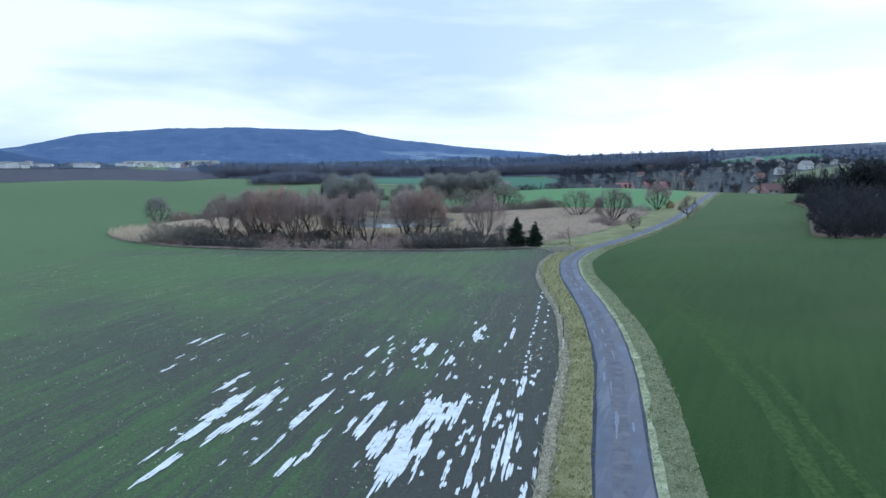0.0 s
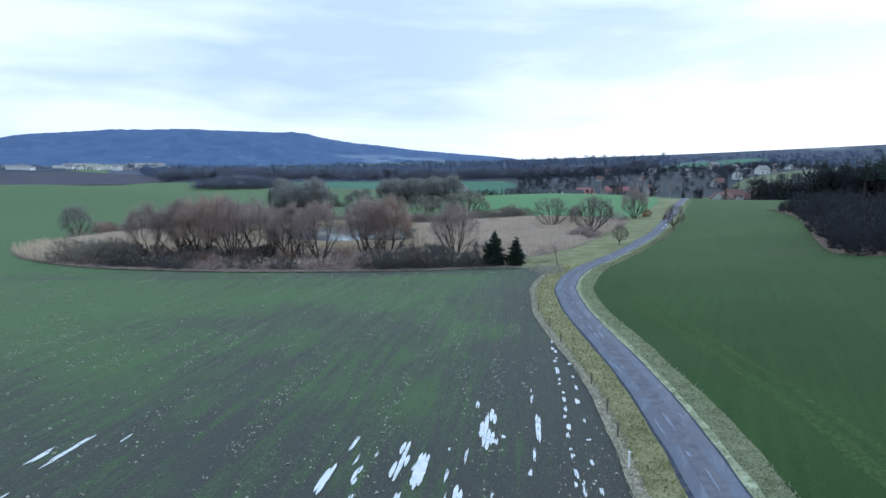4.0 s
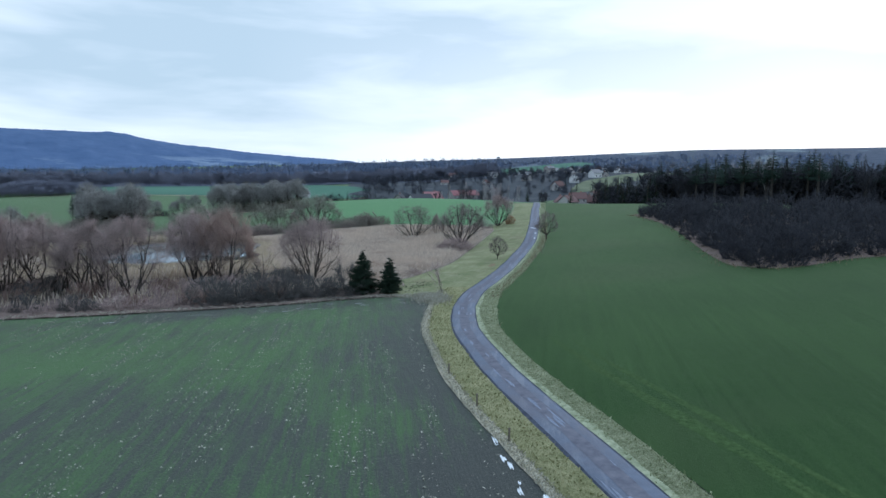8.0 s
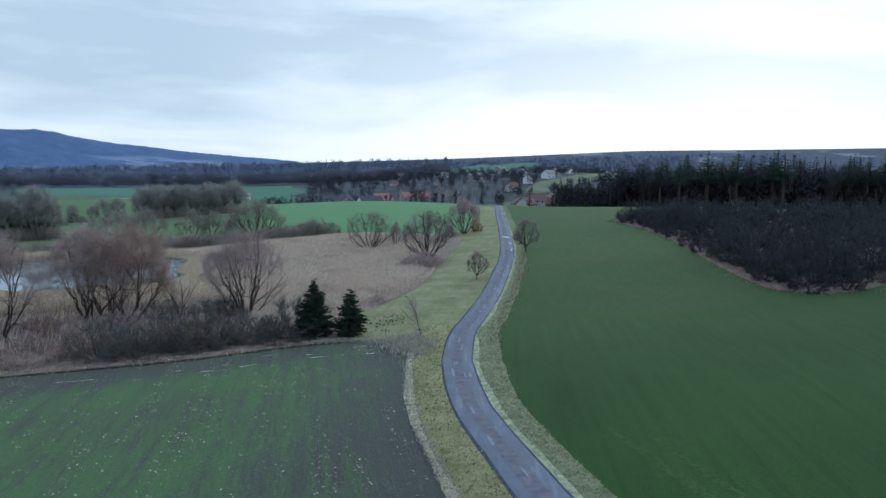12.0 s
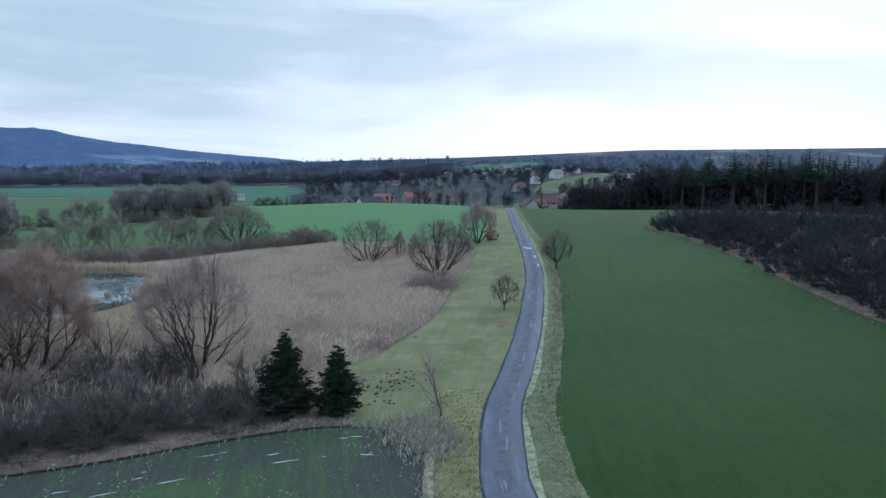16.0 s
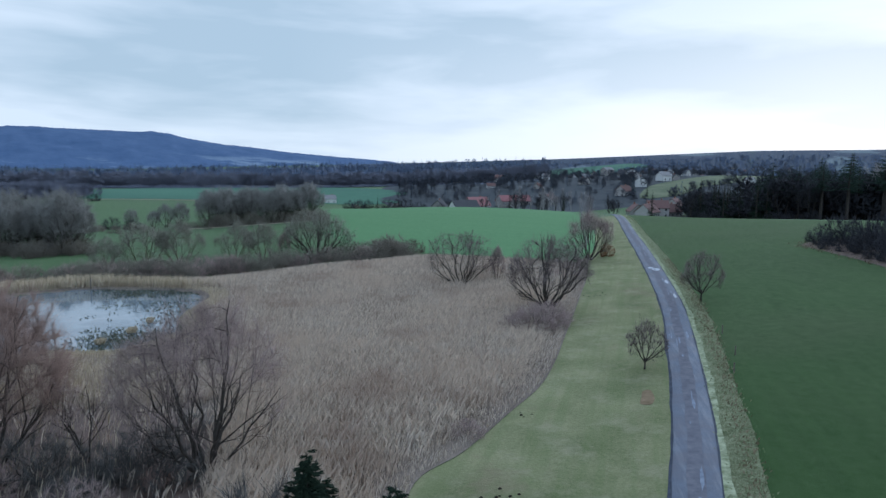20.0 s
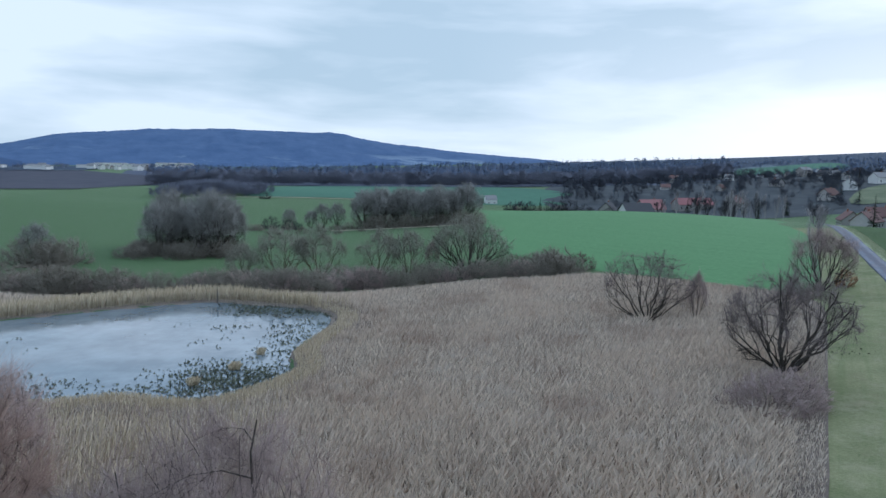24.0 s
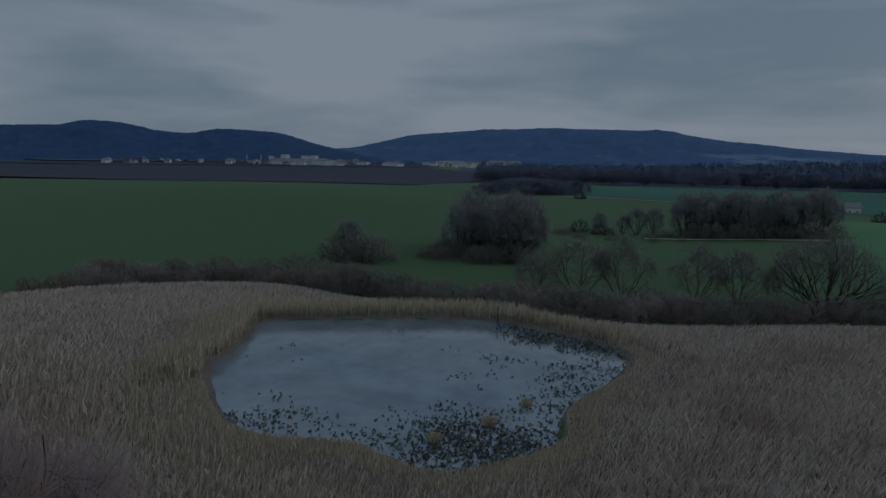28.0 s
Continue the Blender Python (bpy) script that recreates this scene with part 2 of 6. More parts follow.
def crop_bright(t, p):
    grain = noise_(t, p, 1.2, 5.0, 0.7)
    line = noise_(t, mapped(t, p, (0.5, 0.02, 1), radians(-35)), 1.0, 3.0)
    v = ramp(t, math_(t, "ADD", math_(t, "MULTIPLY", grain, 0.8), math_(t, "MULTIPLY", line, 0.2)), 0.3, 0.7)
    return mixc(t, v, (0.076, 0.168, 0.074), (0.130, 0.260, 0.116)), (grain, 0.4, 0.1)


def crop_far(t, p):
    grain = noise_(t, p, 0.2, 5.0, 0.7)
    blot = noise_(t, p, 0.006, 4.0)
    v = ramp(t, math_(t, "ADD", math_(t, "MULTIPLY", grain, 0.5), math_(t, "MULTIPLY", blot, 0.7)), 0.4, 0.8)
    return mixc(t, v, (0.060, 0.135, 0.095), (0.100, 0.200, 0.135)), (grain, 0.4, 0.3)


def meadow(t, p):
    """Short grass, yellowed by winter, with mown stripes."""
    grain = noise_(t, p, 4.0, 5.0, 0.75)
    blot = noise_(t, p, 0.16, 4.0)
    v = ramp(t, math_(t, "ADD", math_(t, "MULTIPLY", grain, 0.55), math_(t, "MULTIPLY", blot, 0.6)), 0.36, 0.8)
    col = mixc(t, v, (0.108, 0.128, 0.058), (0.300, 0.298, 0.170))
    mown = noise_(t, mapped(t, p, (1.1, 0.035, 1), radians(31)), 1.0, 3.0, 0.6)
    col = mixc(t, math_(t, "MULTIPLY", ramp(t, mown, 0.45, 0.62), 0.35), col, (0.130, 0.168, 0.068))
    brown = ramp(t, noise_(t, mapped(t, p, (1, 1, 1), 0.0, (17, 5, 0)), 0.13, 5.0, 0.7), 0.56, 0.68)
    col = mixc(t, math_(t, "MULTIPLY", brown, 0.55), col, (0.215, 0.180, 0.120))
    dry = ramp(t, noise_(t, p, 0.35, 5.0, 0.7), 0.52, 0.7)
    return mixc(t, math_(t, "MULTIPLY", dry, 0.5), col, (0.32, 0.30, 0.205)), (grain, 0.7, 0.12)


def verge(t, p):
    """Rough roadside grass, half of it dead."""
    grain = noise_(t, p, 5.0, 5.0, 0.8)
    blot = noise_(t, p, 0.5, 4.0, 0.7)
    v = ramp(t, math_(t, "ADD", math_(t, "MULTIPLY", grain, 0.6), math_(t, "MULTIPLY", blot, 0.6)), 0.42, 0.8)
    col = mixc(t, v, (0.145, 0.160, 0.066), (0.415, 0.398, 0.228))
    return col, (grain, 1.0, 0.2)


def pale_verge(t, p):
    """Pale frosted grass beside the asphalt, with brown tufts."""
    grain = noise_(t, p, 4.0, 5.0, 0.8)
    blot = noise_(t, p, 0.9, 4.0, 0.7)
    v = ramp(t, math_(t, "ADD", math_(t, "MULTIPLY", grain, 0.7), math_(t, "MULTIPLY", blot, 0.5)), 0.45, 0.8)
    return mixc(t, v, (0.100, 0.125, 0.058), (0.350, 0.370, 0.235)), (grain, 1.0, 0.25)


def straw(t, p):
    """Bleached dead grass."""
    grain = noise_(t, p, 5.0, 5.0, 0.8)
    v = ramp(t, grain, 0.35, 0.7)
    return mixc(t, v, (0.28, 0.25, 0.17), (0.70, 0.65, 0.50)), (grain, 1.0, 0.2)


def litter(t, p):
    """Trodden reed litter between the stalks."""
    grain = noise_(t, p, 3.0, 5.0, 0.8)
    blot = noise_(t, p, 0.12, 4.0)
    v = ramp(t, math_(t, "ADD", math_(t, "MULTIPLY", grain, 0.5), math_(t, "MULTIPLY", blot, 0.6)), 0.38, 0.75)
    return mixc(t, v, (0.165, 0.134, 0.115), (0.37, 0.31, 0.26)), (grain, 1.0, 0.3)


def thatch(t, p):
    r = rand_island(t)
    blot = noise_(t, p, 0.07, 4.0)
    col = mixc(t, r, (0.37, 0.305, 0.245), (0.83, 0.720, 0.595))
    col = mixc(t, math_(t, "MULTIPLY", ramp(t, blot, 0.42, 0.66), 0.6), col, (0.67, 0.555, 0.445))
    rust = noise_(t, p, 0.11, 5.0, 0.65)
    col = mixc(t, math_(t, "MULTIPLY", ramp(t, rust, 0.52, 0.68), 0.5), col, (0.36, 0.25, 0.19))
    pale = noise_(t, mapped(t, p, (1, 1, 1), 0.0, (40, 9, 0)), 0.3, 4.0, 0.7)
    col = mixc(t, math_(t, "MULTIPLY", ramp(t, pale, 0.56, 0.70), 0.5), col, (0.73, 0.665, 0.59))
    return col


def thatch_gold(t, p):
    return mixc(t, rand_island(t), (0.42, 0.345, 0.235), (0.74, 0.64, 0.475))


def hazed_land(t, p):
    """Far woods and fields in broad patches, distance haze put into their blue."""
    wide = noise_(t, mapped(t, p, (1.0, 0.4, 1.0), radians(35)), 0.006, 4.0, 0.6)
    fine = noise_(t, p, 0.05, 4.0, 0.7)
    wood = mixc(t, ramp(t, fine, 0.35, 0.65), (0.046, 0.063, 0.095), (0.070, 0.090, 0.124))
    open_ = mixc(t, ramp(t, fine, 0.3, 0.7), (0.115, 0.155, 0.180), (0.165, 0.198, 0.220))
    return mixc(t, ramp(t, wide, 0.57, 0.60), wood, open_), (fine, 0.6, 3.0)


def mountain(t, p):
    """Far woods, distance haze put into their blue, with pale clearings on the lower slope."""
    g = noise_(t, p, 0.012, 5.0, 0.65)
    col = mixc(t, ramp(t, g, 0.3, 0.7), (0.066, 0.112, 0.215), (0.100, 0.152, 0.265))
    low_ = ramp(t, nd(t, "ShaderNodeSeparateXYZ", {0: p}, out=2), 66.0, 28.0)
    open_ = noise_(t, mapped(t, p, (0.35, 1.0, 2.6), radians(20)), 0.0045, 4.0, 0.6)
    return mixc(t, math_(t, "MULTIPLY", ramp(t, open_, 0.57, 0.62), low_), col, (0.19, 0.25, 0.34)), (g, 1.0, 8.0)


def asphalt(t, p):
    """Old patched asphalt, damp, worn brownish where the wheels run."""
    grain = noise_(t, p, 22.0, 4.0, 0.8)
    blot = noise_(t, p, 0.7, 5.0, 0.7)
    v = ramp(t, math_(t, "ADD", math_(t, "MULTIPLY", grain, 0.35), math_(t, "MULTIPLY", blot, 0.8)), 0.36, 0.78)
    col = mixc(t, v, (0.053, 0.068, 0.102), (0.138, 0.162, 0.214))
    long_ = noise_(t, mapped(t, p, (1.2, 0.12, 1), radians(25)), 1.0, 4.0, 0.7)
    col = mixc(t, math_(t, "MULTIPLY", ramp(t, long_, 0.5, 0.62), 0.55), col, (0.18, 0.198, 0.235))
    warm = ramp(t, noise_(t, p, 0.24, 4.0), 0.46, 0.62)
    col = mixc(t, math_(t, "MULTIPLY", warm, 0.5), col, (0.104, 0.099, 0.120))
    crack = nd(t, "ShaderNodeTexVoronoi", {"Vector": p, "Scale": 0.9}, out=0)
    pale = ramp(t, noise_(t, p, 1.9, 4.0, 0.8), 0.62, 0.7)
    col = mixc(t, math_(t, "MULTIPLY", pale, 0.45), col, (0.19, 0.205, 0.24))
    return col, (math_(t, "ADD", grain, crack), 0.35, 0.03), nd(t, "ShaderNodeMapRange", {0: blot, 1: 0.3, 2: 0.7, 3: 0.55, 4: 0.9})


def ice(t, p):
    v = ramp(t, noise_(t, p, 1.3, 5.0, 0.7), 0.35, 0.7)
    return mixc(t, v, (0.52, 0.56, 0.58), (0.74, 0.78, 0.80)), None, ramp(t, v, -0.6, 2.2)


def pond_ice(t, p):
    v = ramp(t, noise_(t, p, 0.22, 5.0, 0.6), 0.35, 0.7)
    return mixc(t, v, (0.12, 0.155, 0.185), (0.23, 0.275, 0.305))


def bark(lo, hi):
    def build(t, p):
        g = noise_(t, mapped(t, p, (6, 6, 1.2)), 1.0, 4.0, 0.7)
        return mixc(t, ramp(t, g, 0.3, 0.7), lo, hi), (g, 0.8, 0.05)
    return build


def twig(lo, hi):
    def build(t, p):
        a = mixc(t, rand_island(t), lo, hi)
        return mixc(t, math_(t, "MULTIPLY", rand_obj(t), 0.35), a, tuple(0.6 * h for h in lo))
    return build


def speckled(lo, hi, scale=1.0, bump=0.5, dist=0.05):
    def build(t, p):
        g = noise_(t, p, scale, 5.0, 0.65)
        return mixc(t, ramp(t, g, 0.3, 0.7), lo, hi), (g, bump, dist)
    return build


def island(lo, hi):
    return lambda t, p: mixc(t, rand_island(t), lo, hi)


def painted(lo, hi):
    """Paint or plaster that differs from house to house, with stains."""
    def build(t, p):
        g = noise_(t, p, 1.5, 5.0, 0.7)
        return mixc(t, rand_obj(t), mixc(t, ramp(t, g, 0.2, 0.8), tuple(0.75 * v for v in lo), lo), mixc(t, ramp(t, g, 0.2, 0.8), tuple(0.75 * v for v in hi), hi)), (g, 0.2, 0.02)
    return build


M = {n: material(n, *a) for n, a in {
    "muddy_crop": (crop_muddy, 0.8, 0.06, 0.26), "green_crop": (crop_green, 0.95, 0.06, 0.10), "bright_crop": (crop_bright, 0.95, 0.06, 0.1), "far_crop": (crop_far,), "meadow_grass": (meadow,),
    "verge_grass": (verge,), "pale_verge": (pale_verge,), "straw": (straw,), "brush_litter": (speckled((0.09, 0.070, 0.060), (0.22, 0.165, 0.14), 0.8, 1.0, 0.2),), "pale_crop": (pale_crop,), "reed_litter": (litter,), "reed": (thatch,), "gold_reed": (thatch_gold,), "asphalt": (asphalt, 0.7, 0.25),
    "frosted_grass": (speckled((0.13, 0.155, 0.08), (0.42, 0.45, 0.31), 1.6, 0.8, 0.1),), "damp_edge": (speckled((0.030, 0.036, 0.052), (0.075, 0.086, 0.115), 2.0, 0.4, 0.03), 0.75), "worn_asphalt": (speckled((0.092, 0.096, 0.122), (0.165, 0.165, 0.192), 1.4, 0.4, 0.03), 0.8), "frost_patch": (speckled((0.30, 0.33, 0.38), (0.52, 0.55, 0.60), 3.0, 0.3, 0.02),), "pale_patch": (speckled((0.14, 0.165, 0.22), (0.25, 0.28, 0.34), 3.0, 0.3, 0.02),), "ice": (ice, 0.3, 0.4), "pond_ice": (pond_ice, 0.03, 0.9),
    "willow_bark": (bark((0.028, 0.025, 0.023), (0.090, 0.079, 0.069)),), "heap_twig": (twig((0.075, 0.050, 0.044), (0.19, 0.135, 0.12)), 0.95, 0.06, 0.0, 0.3), "brown_twig": (twig((0.125, 0.102, 0.095), (0.265, 0.215, 0.20)), 0.95, 0.06, 0.0, 0.45), "willow_twig": (twig((0.265, 0.200, 0.180), (0.50, 0.385, 0.350)), 0.95, 0.06, 0.0, 0.5),
    "orange_twig": (twig((0.26, 0.178, 0.145), (0.46, 0.33, 0.272)), 0.95, 0.06, 0.0, 0.5), "grey_twig": (twig((0.190, 0.186, 0.170), (0.36, 0.35, 0.325)), 0.95, 0.06, 0.0, 0.4),
    "red_twig": (twig((0.17, 0.115, 0.095), (0.33, 0.225, 0.185)), 0.95, 0.06, 0.0, 0.3), "dark_twig": (twig((0.022, 0.024, 0.029), (0.066, 0.067, 0.074)), 0.95, 0.06, 0.0, 0.45),
    # Hedge twigs are the shrub twigs darkened: near-hedge shade put into the colour.
    "shrub_twig": (twig((0.160, 0.143, 0.113), (0.315, 0.285, 0.232)), 0.95, 0.06, 0.0, 0.4), "hedge_shade_twig": (twig((0.062, 0.060, 0.057), (0.160, 0.153, 0.143)), 0.95, 0.06, 0.0, 0.3), "olive_bark": (bark((0.09, 0.088, 0.055), (0.24, 0.23, 0.15)),), "olive_twig": (twig((0.175, 0.172, 0.135), (0.34, 0.328, 0.265)), 0.95, 0.06, 0.0, 0.4),
    "spruce_needle": (island((0.012, 0.022, 0.016), (0.038, 0.058, 0.038)),), "pine_needle": (island((0.030, 0.050, 0.042), (0.066, 0.100, 0.076)),),
    "birch_twig": (twig((0.21, 0.20, 0.20), (0.38, 0.365, 0.36)), 0.95, 0.06, 0.0, 0.4), "birch_bark": (bark((0.20, 0.19, 0.18), (0.62, 0.60, 0.57)),), "hazed_plough_soil": (speckled((0.058, 0.059, 0.078), (0.092, 0.092, 0.110), 0.05, 0.5, 0.3),),
    # The two far floors carry distance haze in their blue tint.
    "hazed_leaf_floor": (speckled((0.075, 0.088, 0.125), (0.11, 0.122, 0.16), 0.05),), "wood_floor": (speckled((0.040, 0.042, 0.046), (0.085, 0.080, 0.076), 0.3),), "hazed_far_floor": (hazed_land,), "hillside_grass": (speckled((0.10, 0.125, 0.075), (0.17, 0.19, 0.12), 0.08),), "garden_floor": (speckled((0.048, 0.056, 0.066), (0.092, 0.100, 0.104), 0.06),), "hazed_mountain_wood": (mountain,),
    "hazed_hill_wood": (speckled((0.038, 0.070, 0.150), (0.062, 0.102, 0.188), 0.02, 1.0, 6.0),),
    # Distant woods and conifers: haze put into pale, bluish base colours.
    "hazed_trees": (island((0.180, 0.192, 0.250), (0.225, 0.235, 0.290)), 0.95, 0.06, 0.0, 0.9), "far_conifers": (island((0.070, 0.098, 0.140), (0.100, 0.132, 0.175)), 0.95, 0.06, 0.0, 0.6), "garden_twigs": (island((0.052, 0.061, 0.080), (0.094, 0.100, 0.118)), 0.95, 0.06, 0.0, 0.9), "hazed_woods": (island((0.165, 0.218, 0.335), (0.192, 0.245, 0.360)), 0.95, 0.06, 0.0, 0.9),
    "mole_soil": (speckled((0.015, 0.012, 0.010), (0.04, 0.032, 0.025), 4.0),), "bare_soil": (speckled((0.14, 0.105, 0.062), (0.27, 0.20, 0.13), 1.2, 0.6, 0.08),),
    "lily_leaf": (island((0.034, 0.040, 0.028), (0.135, 0.145, 0.105)),), "pale_tuft": (island((0.15, 0.185, 0.085), (0.44, 0.46, 0.29)),), "brown_tuft": (island((0.13, 0.105, 0.065), (0.36, 0.30, 0.20)),), "grass_tuft": (island((0.14, 0.148, 0.06), (0.42, 0.395, 0.215)),),
    "plaster": (painted((0.32, 0.30, 0.28), (0.58, 0.56, 0.54)),), "white_plaster": (painted((0.74, 0.74, 0.72), (0.80, 0.79, 0.76)),),
    "red_tile": (painted((0.15, 0.092, 0.085), (0.23, 0.145, 0.135)), 0.8), "rose_tile": (painted((0.33, 0.155, 0.16), (0.39, 0.20, 0.20)), 0.8),
    "dark_roof": (painted((0.045, 0.045, 0.05), (0.10, 0.10, 0.11)), 0.8), "grey_roof": (painted((0.22, 0.22, 0.23), (0.34, 0.33, 0.33)), 0.8),
    "window_glass": (lambda t, p: mixc(t, 0.5, (0.03, 0.035, 0.04), (0.05, 0.055, 0.06)), 0.1, 0.5), "brick": (speckled((0.22, 0.10, 0.07), (0.33, 0.16, 0.12), 3.0),),
    "weathered_wood": (speckled((0.10, 0.085, 0.07), (0.22, 0.19, 0.16), 3.0),), "white_paint": (speckled((0.70, 0.70, 0.70), (0.82, 0.82, 0.82), 3.0), 0.6),
    "leaf_brown": (island((0.17, 0.085, 0.045), (0.34, 0.18, 0.095)),), "soil_fleck": (island((0.18, 0.18, 0.14), (0.46, 0.45, 0.37)),), "straw_fleck": (island((0.26, 0.25, 0.19), (0.54, 0.52, 0.43)),),
}.items()}


# ---- building helpers ----
def mesh_of(name, verts, faces, mat, smooth=False):
    me = bpy.data.meshes.new(name)
    if isinstance(faces, np.ndarray):
        v = np.asarray(verts, np.float32)
        n = faces.shape[1]
        me.vertices.add(len(v))
        me.vertices.foreach_set("co", v.ravel())
        me.loops.add(faces.size)
        me.loops.foreach_set("vertex_index", faces.astype(np.int32).ravel())
        me.polygons.add(len(faces))
        me.polygons.foreach_set("loop_start", np.arange(0, faces.size, n, dtype=np.int32))
        me.update(calc_edges=True)
    else:
        me.from_pydata([tuple(map(float, q)) for q in verts], [], faces)
    me.materials.append(M[mat])
    if smooth:
        me.polygons.foreach_set("use_smooth", np.ones(len(me.polygons), bool))
    me.update()
    return me


def add(name, verts, faces, mat, parent=None, label="", smooth=False):
    ob = new(name, mesh_of(name, verts, faces, mat, smooth))
    if parent:
        ob.parent = parent
    if label:
        ob["label"] = label
    return ob


def part(name, bm, mat, parent, label=""):
    me = bpy.data.meshes.new(name)
    bm.to_mesh(me)
    bm.free()
    me.materials.append(M[mat])
    ob = new(name, me)
    ob.parent = parent
    if label:
        ob["label"] = label
    return ob


def sheet(name, outline, mat, lift=0.04, cell=3.0, label="", kind="structure", category="", flat=None):
    """A patch of land inside an outline, draped on the ground."""
    from mathutils.geometry import delaunay_2d_cdt
    poly = np.array(outline, float)
    (x0, y0), (x1, y1) = poly.min(0), poly.max(0)
    gx, gy = np.meshgrid(np.arange(x0 + cell / 2, x1, cell), np.arange(y0 + cell / 2, y1, cell))
    gx, gy = gx.ravel(), gy.ravel()
    keep = inside(poly, gx, gy) > cell * 0.45
    pts = [Vector(p) for p in poly] + [Vector(p) for p in zip(gx[keep], gy[keep])]
    vs, _, fs, *_ = delaunay_2d_cdt(pts, [], [list(range(len(poly)))], 1, 1e-4)
    xy = np.array([tuple(v) for v in vs])
    z = np.full(len(xy), flat) if flat is not None else ground_z(xy[:, 0], xy[:, 1]) + lift
    ob = add(name, np.column_stack([xy, z]), np.array([f for f in fs if len(f) == 3]), mat, smooth=True)
    return tagged(ob, label, category or name.replace("_", " "), kind=kind)


def spaced(line, gap):
    """The line with points at even gaps."""
    d = np.r_[0, np.cumsum(np.hypot(*np.diff(line, axis=0).T))]
    s = np.linspace(0, d[-1], max(2, int(d[-1] / gap)))
    return np.column_stack([np.interp(s, d, line[:, k]) for k in (0, 1)])


def beside(line, off):
    """The line moved to its right by off metres (a number or one for each point)."""
    d = np.gradient(line, axis=0)
    d /= np.hypot(d[:, 0], d[:, 1])[:, None]
    return line + np.column_stack([d[:, 1], -d[:, 0]]) * np.reshape(off, (-1, 1))

# ---- ground: one sheet to the horizon ----
def grid_lines(lo, hi, core, far_lo, far_hi):
    mid = list(np.arange(lo, hi + 0.1, core))
    up, down, s = [hi], [lo], core
    while up[-1] < far_hi or down[-1] > far_lo:
        s *= 1.09
        if up[-1] < far_hi:
            up.append(up[-1] + s)
        if down[-1] > far_lo:
            down.append(down[-1] - s)
    return np.array(sorted(set(mid + up + down)))


gxs, gys = grid_lines(-100, 150, 2.5, -3800, 3800), grid_lines(-40, 262.5, 2.5, -500, 4200)
GX, GY = np.meshgrid(gxs, gys)
nx, ny = len(gxs), len(gys)
idx = np.arange(nx * ny).reshape(ny, nx)
quads = np.stack([idx[:-1, :-1], idx[:-1, 1:], idx[1:, 1:], idx[1:, :-1]], -1).reshape(-1, 4)
ground = add("ground", np.column_stack([GX.ravel(), GY.ravel(), ground_z(GX, GY).ravel()]), quads, "muddy_crop", smooth=True)
tagged(ground, "wet brown soil with young green winter corn in rows", "ground", kind="structure")

# The lane: a crooked line of old asphalt.
CENTRE = smooth_line([(-10, -80), (1.2, -30), (5, -14), (8.8, 3), (11.4, 13.4), (14.0, 24.6), (16.2, 37.5), (17.7, 50), (18.5, 58), (19.2, 65), (20.0, 71), (22.0, 82), (23.5, 88), (26.2, 95.8), (28.2, 100.5),
                      (32.9, 109.2), (38.4, 117.0), (46.1, 128.3), (54.5, 141.4), (66.7, 161.4), (76.2, 179), (91.3, 208.4), (112.8, 251.5), (128, 281), (146, 318), (163, 360)], 10)
CENTRE = spaced(CENTRE, 1.0)
CY = CENTRE[:, 1]
HALF = 1.56


def ribbon(name, line, offs, lifts, mat, label, category, kind="structure", parent=None):
    rows = [beside(line, o) for o in offs]
    n, k = len(line), len(offs)
    v = np.concatenate([np.column_stack([r, ground_z(r[:, 0], r[:, 1]) + l]) for r, l in zip(rows, lifts)])
    i = np.arange(n - 1)
    f = np.concatenate([np.stack([a * n + i, a * n + i + 1, (a + 1) * n + i + 1, (a + 1) * n + i], -1) for a in range(k - 1)])
    ob = add(name, v, f[:, ::-1], mat, parent, smooth=True)
    return tagged(ob, label, category, kind=kind)


wob = lambda s, a: a * np.array([noise.noise((s, i * 0.09, 0)) + 0.6 * noise.noise((s, i * 0.31, 5)) for i in range(len(CENTRE))])
edge_l, edge_r = wob(1.0, 0.16), wob(2.0, 0.16)
road = ribbon("road", CENTRE, [-HALF + edge_l, -HALF + 0.25, -0.8, 0, 0.8, HALF - 0.25, HALF + edge_r], [0.05, 0.10, 0.125, 0.14, 0.125, 0.10, 0.05], "asphalt",
              "narrow patched grey asphalt lane, damp and worn", "road")
ribbon("road_edge", CENTRE, [-HALF + edge_l, -HALF + 0.20 + wob(11.0, 0.14)], [0.058, 0.116], "damp_edge", "dark damp edge of the asphalt lane", "road edge")
ribbon("road_edge", CENTRE, [HALF - 0.16 + wob(12.0, 0.12), HALF + edge_r], [0.112, 0.058], "damp_edge", "dark damp edge of the asphalt lane", "road edge")
ribbon("road_wear", CENTRE, [-0.5 + wob(13.0, 0.2), 0.05, 0.5 + wob(14.0, 0.2)], [0.140, 0.146, 0.140], "worn_asphalt", "brownish worn middle of the asphalt lane", "road wear")
vl = np.interp(CY, (-80, 40, 62, 80, 100, 112, 130), (2.3, 2.4, 3.2, 3.1, 3.0, 4.0, 3.0))
vr = np.interp(CY, (-80, 10, 80, 96, 125, 300), (2.3, 2.2, 2.1, 2.7, 2.3, 2.2))
low_v = CY < 113
ribbon("verge", CENTRE[low_v], [(-HALF - vl + wob(3.0, 0.25))[low_v], (-HALF - vl * 0.5)[low_v], -HALF + 0.12], [0.045, 0.10, 0.055], "verge_grass", "rough yellow-green roadside grass beside the lane", "verge")
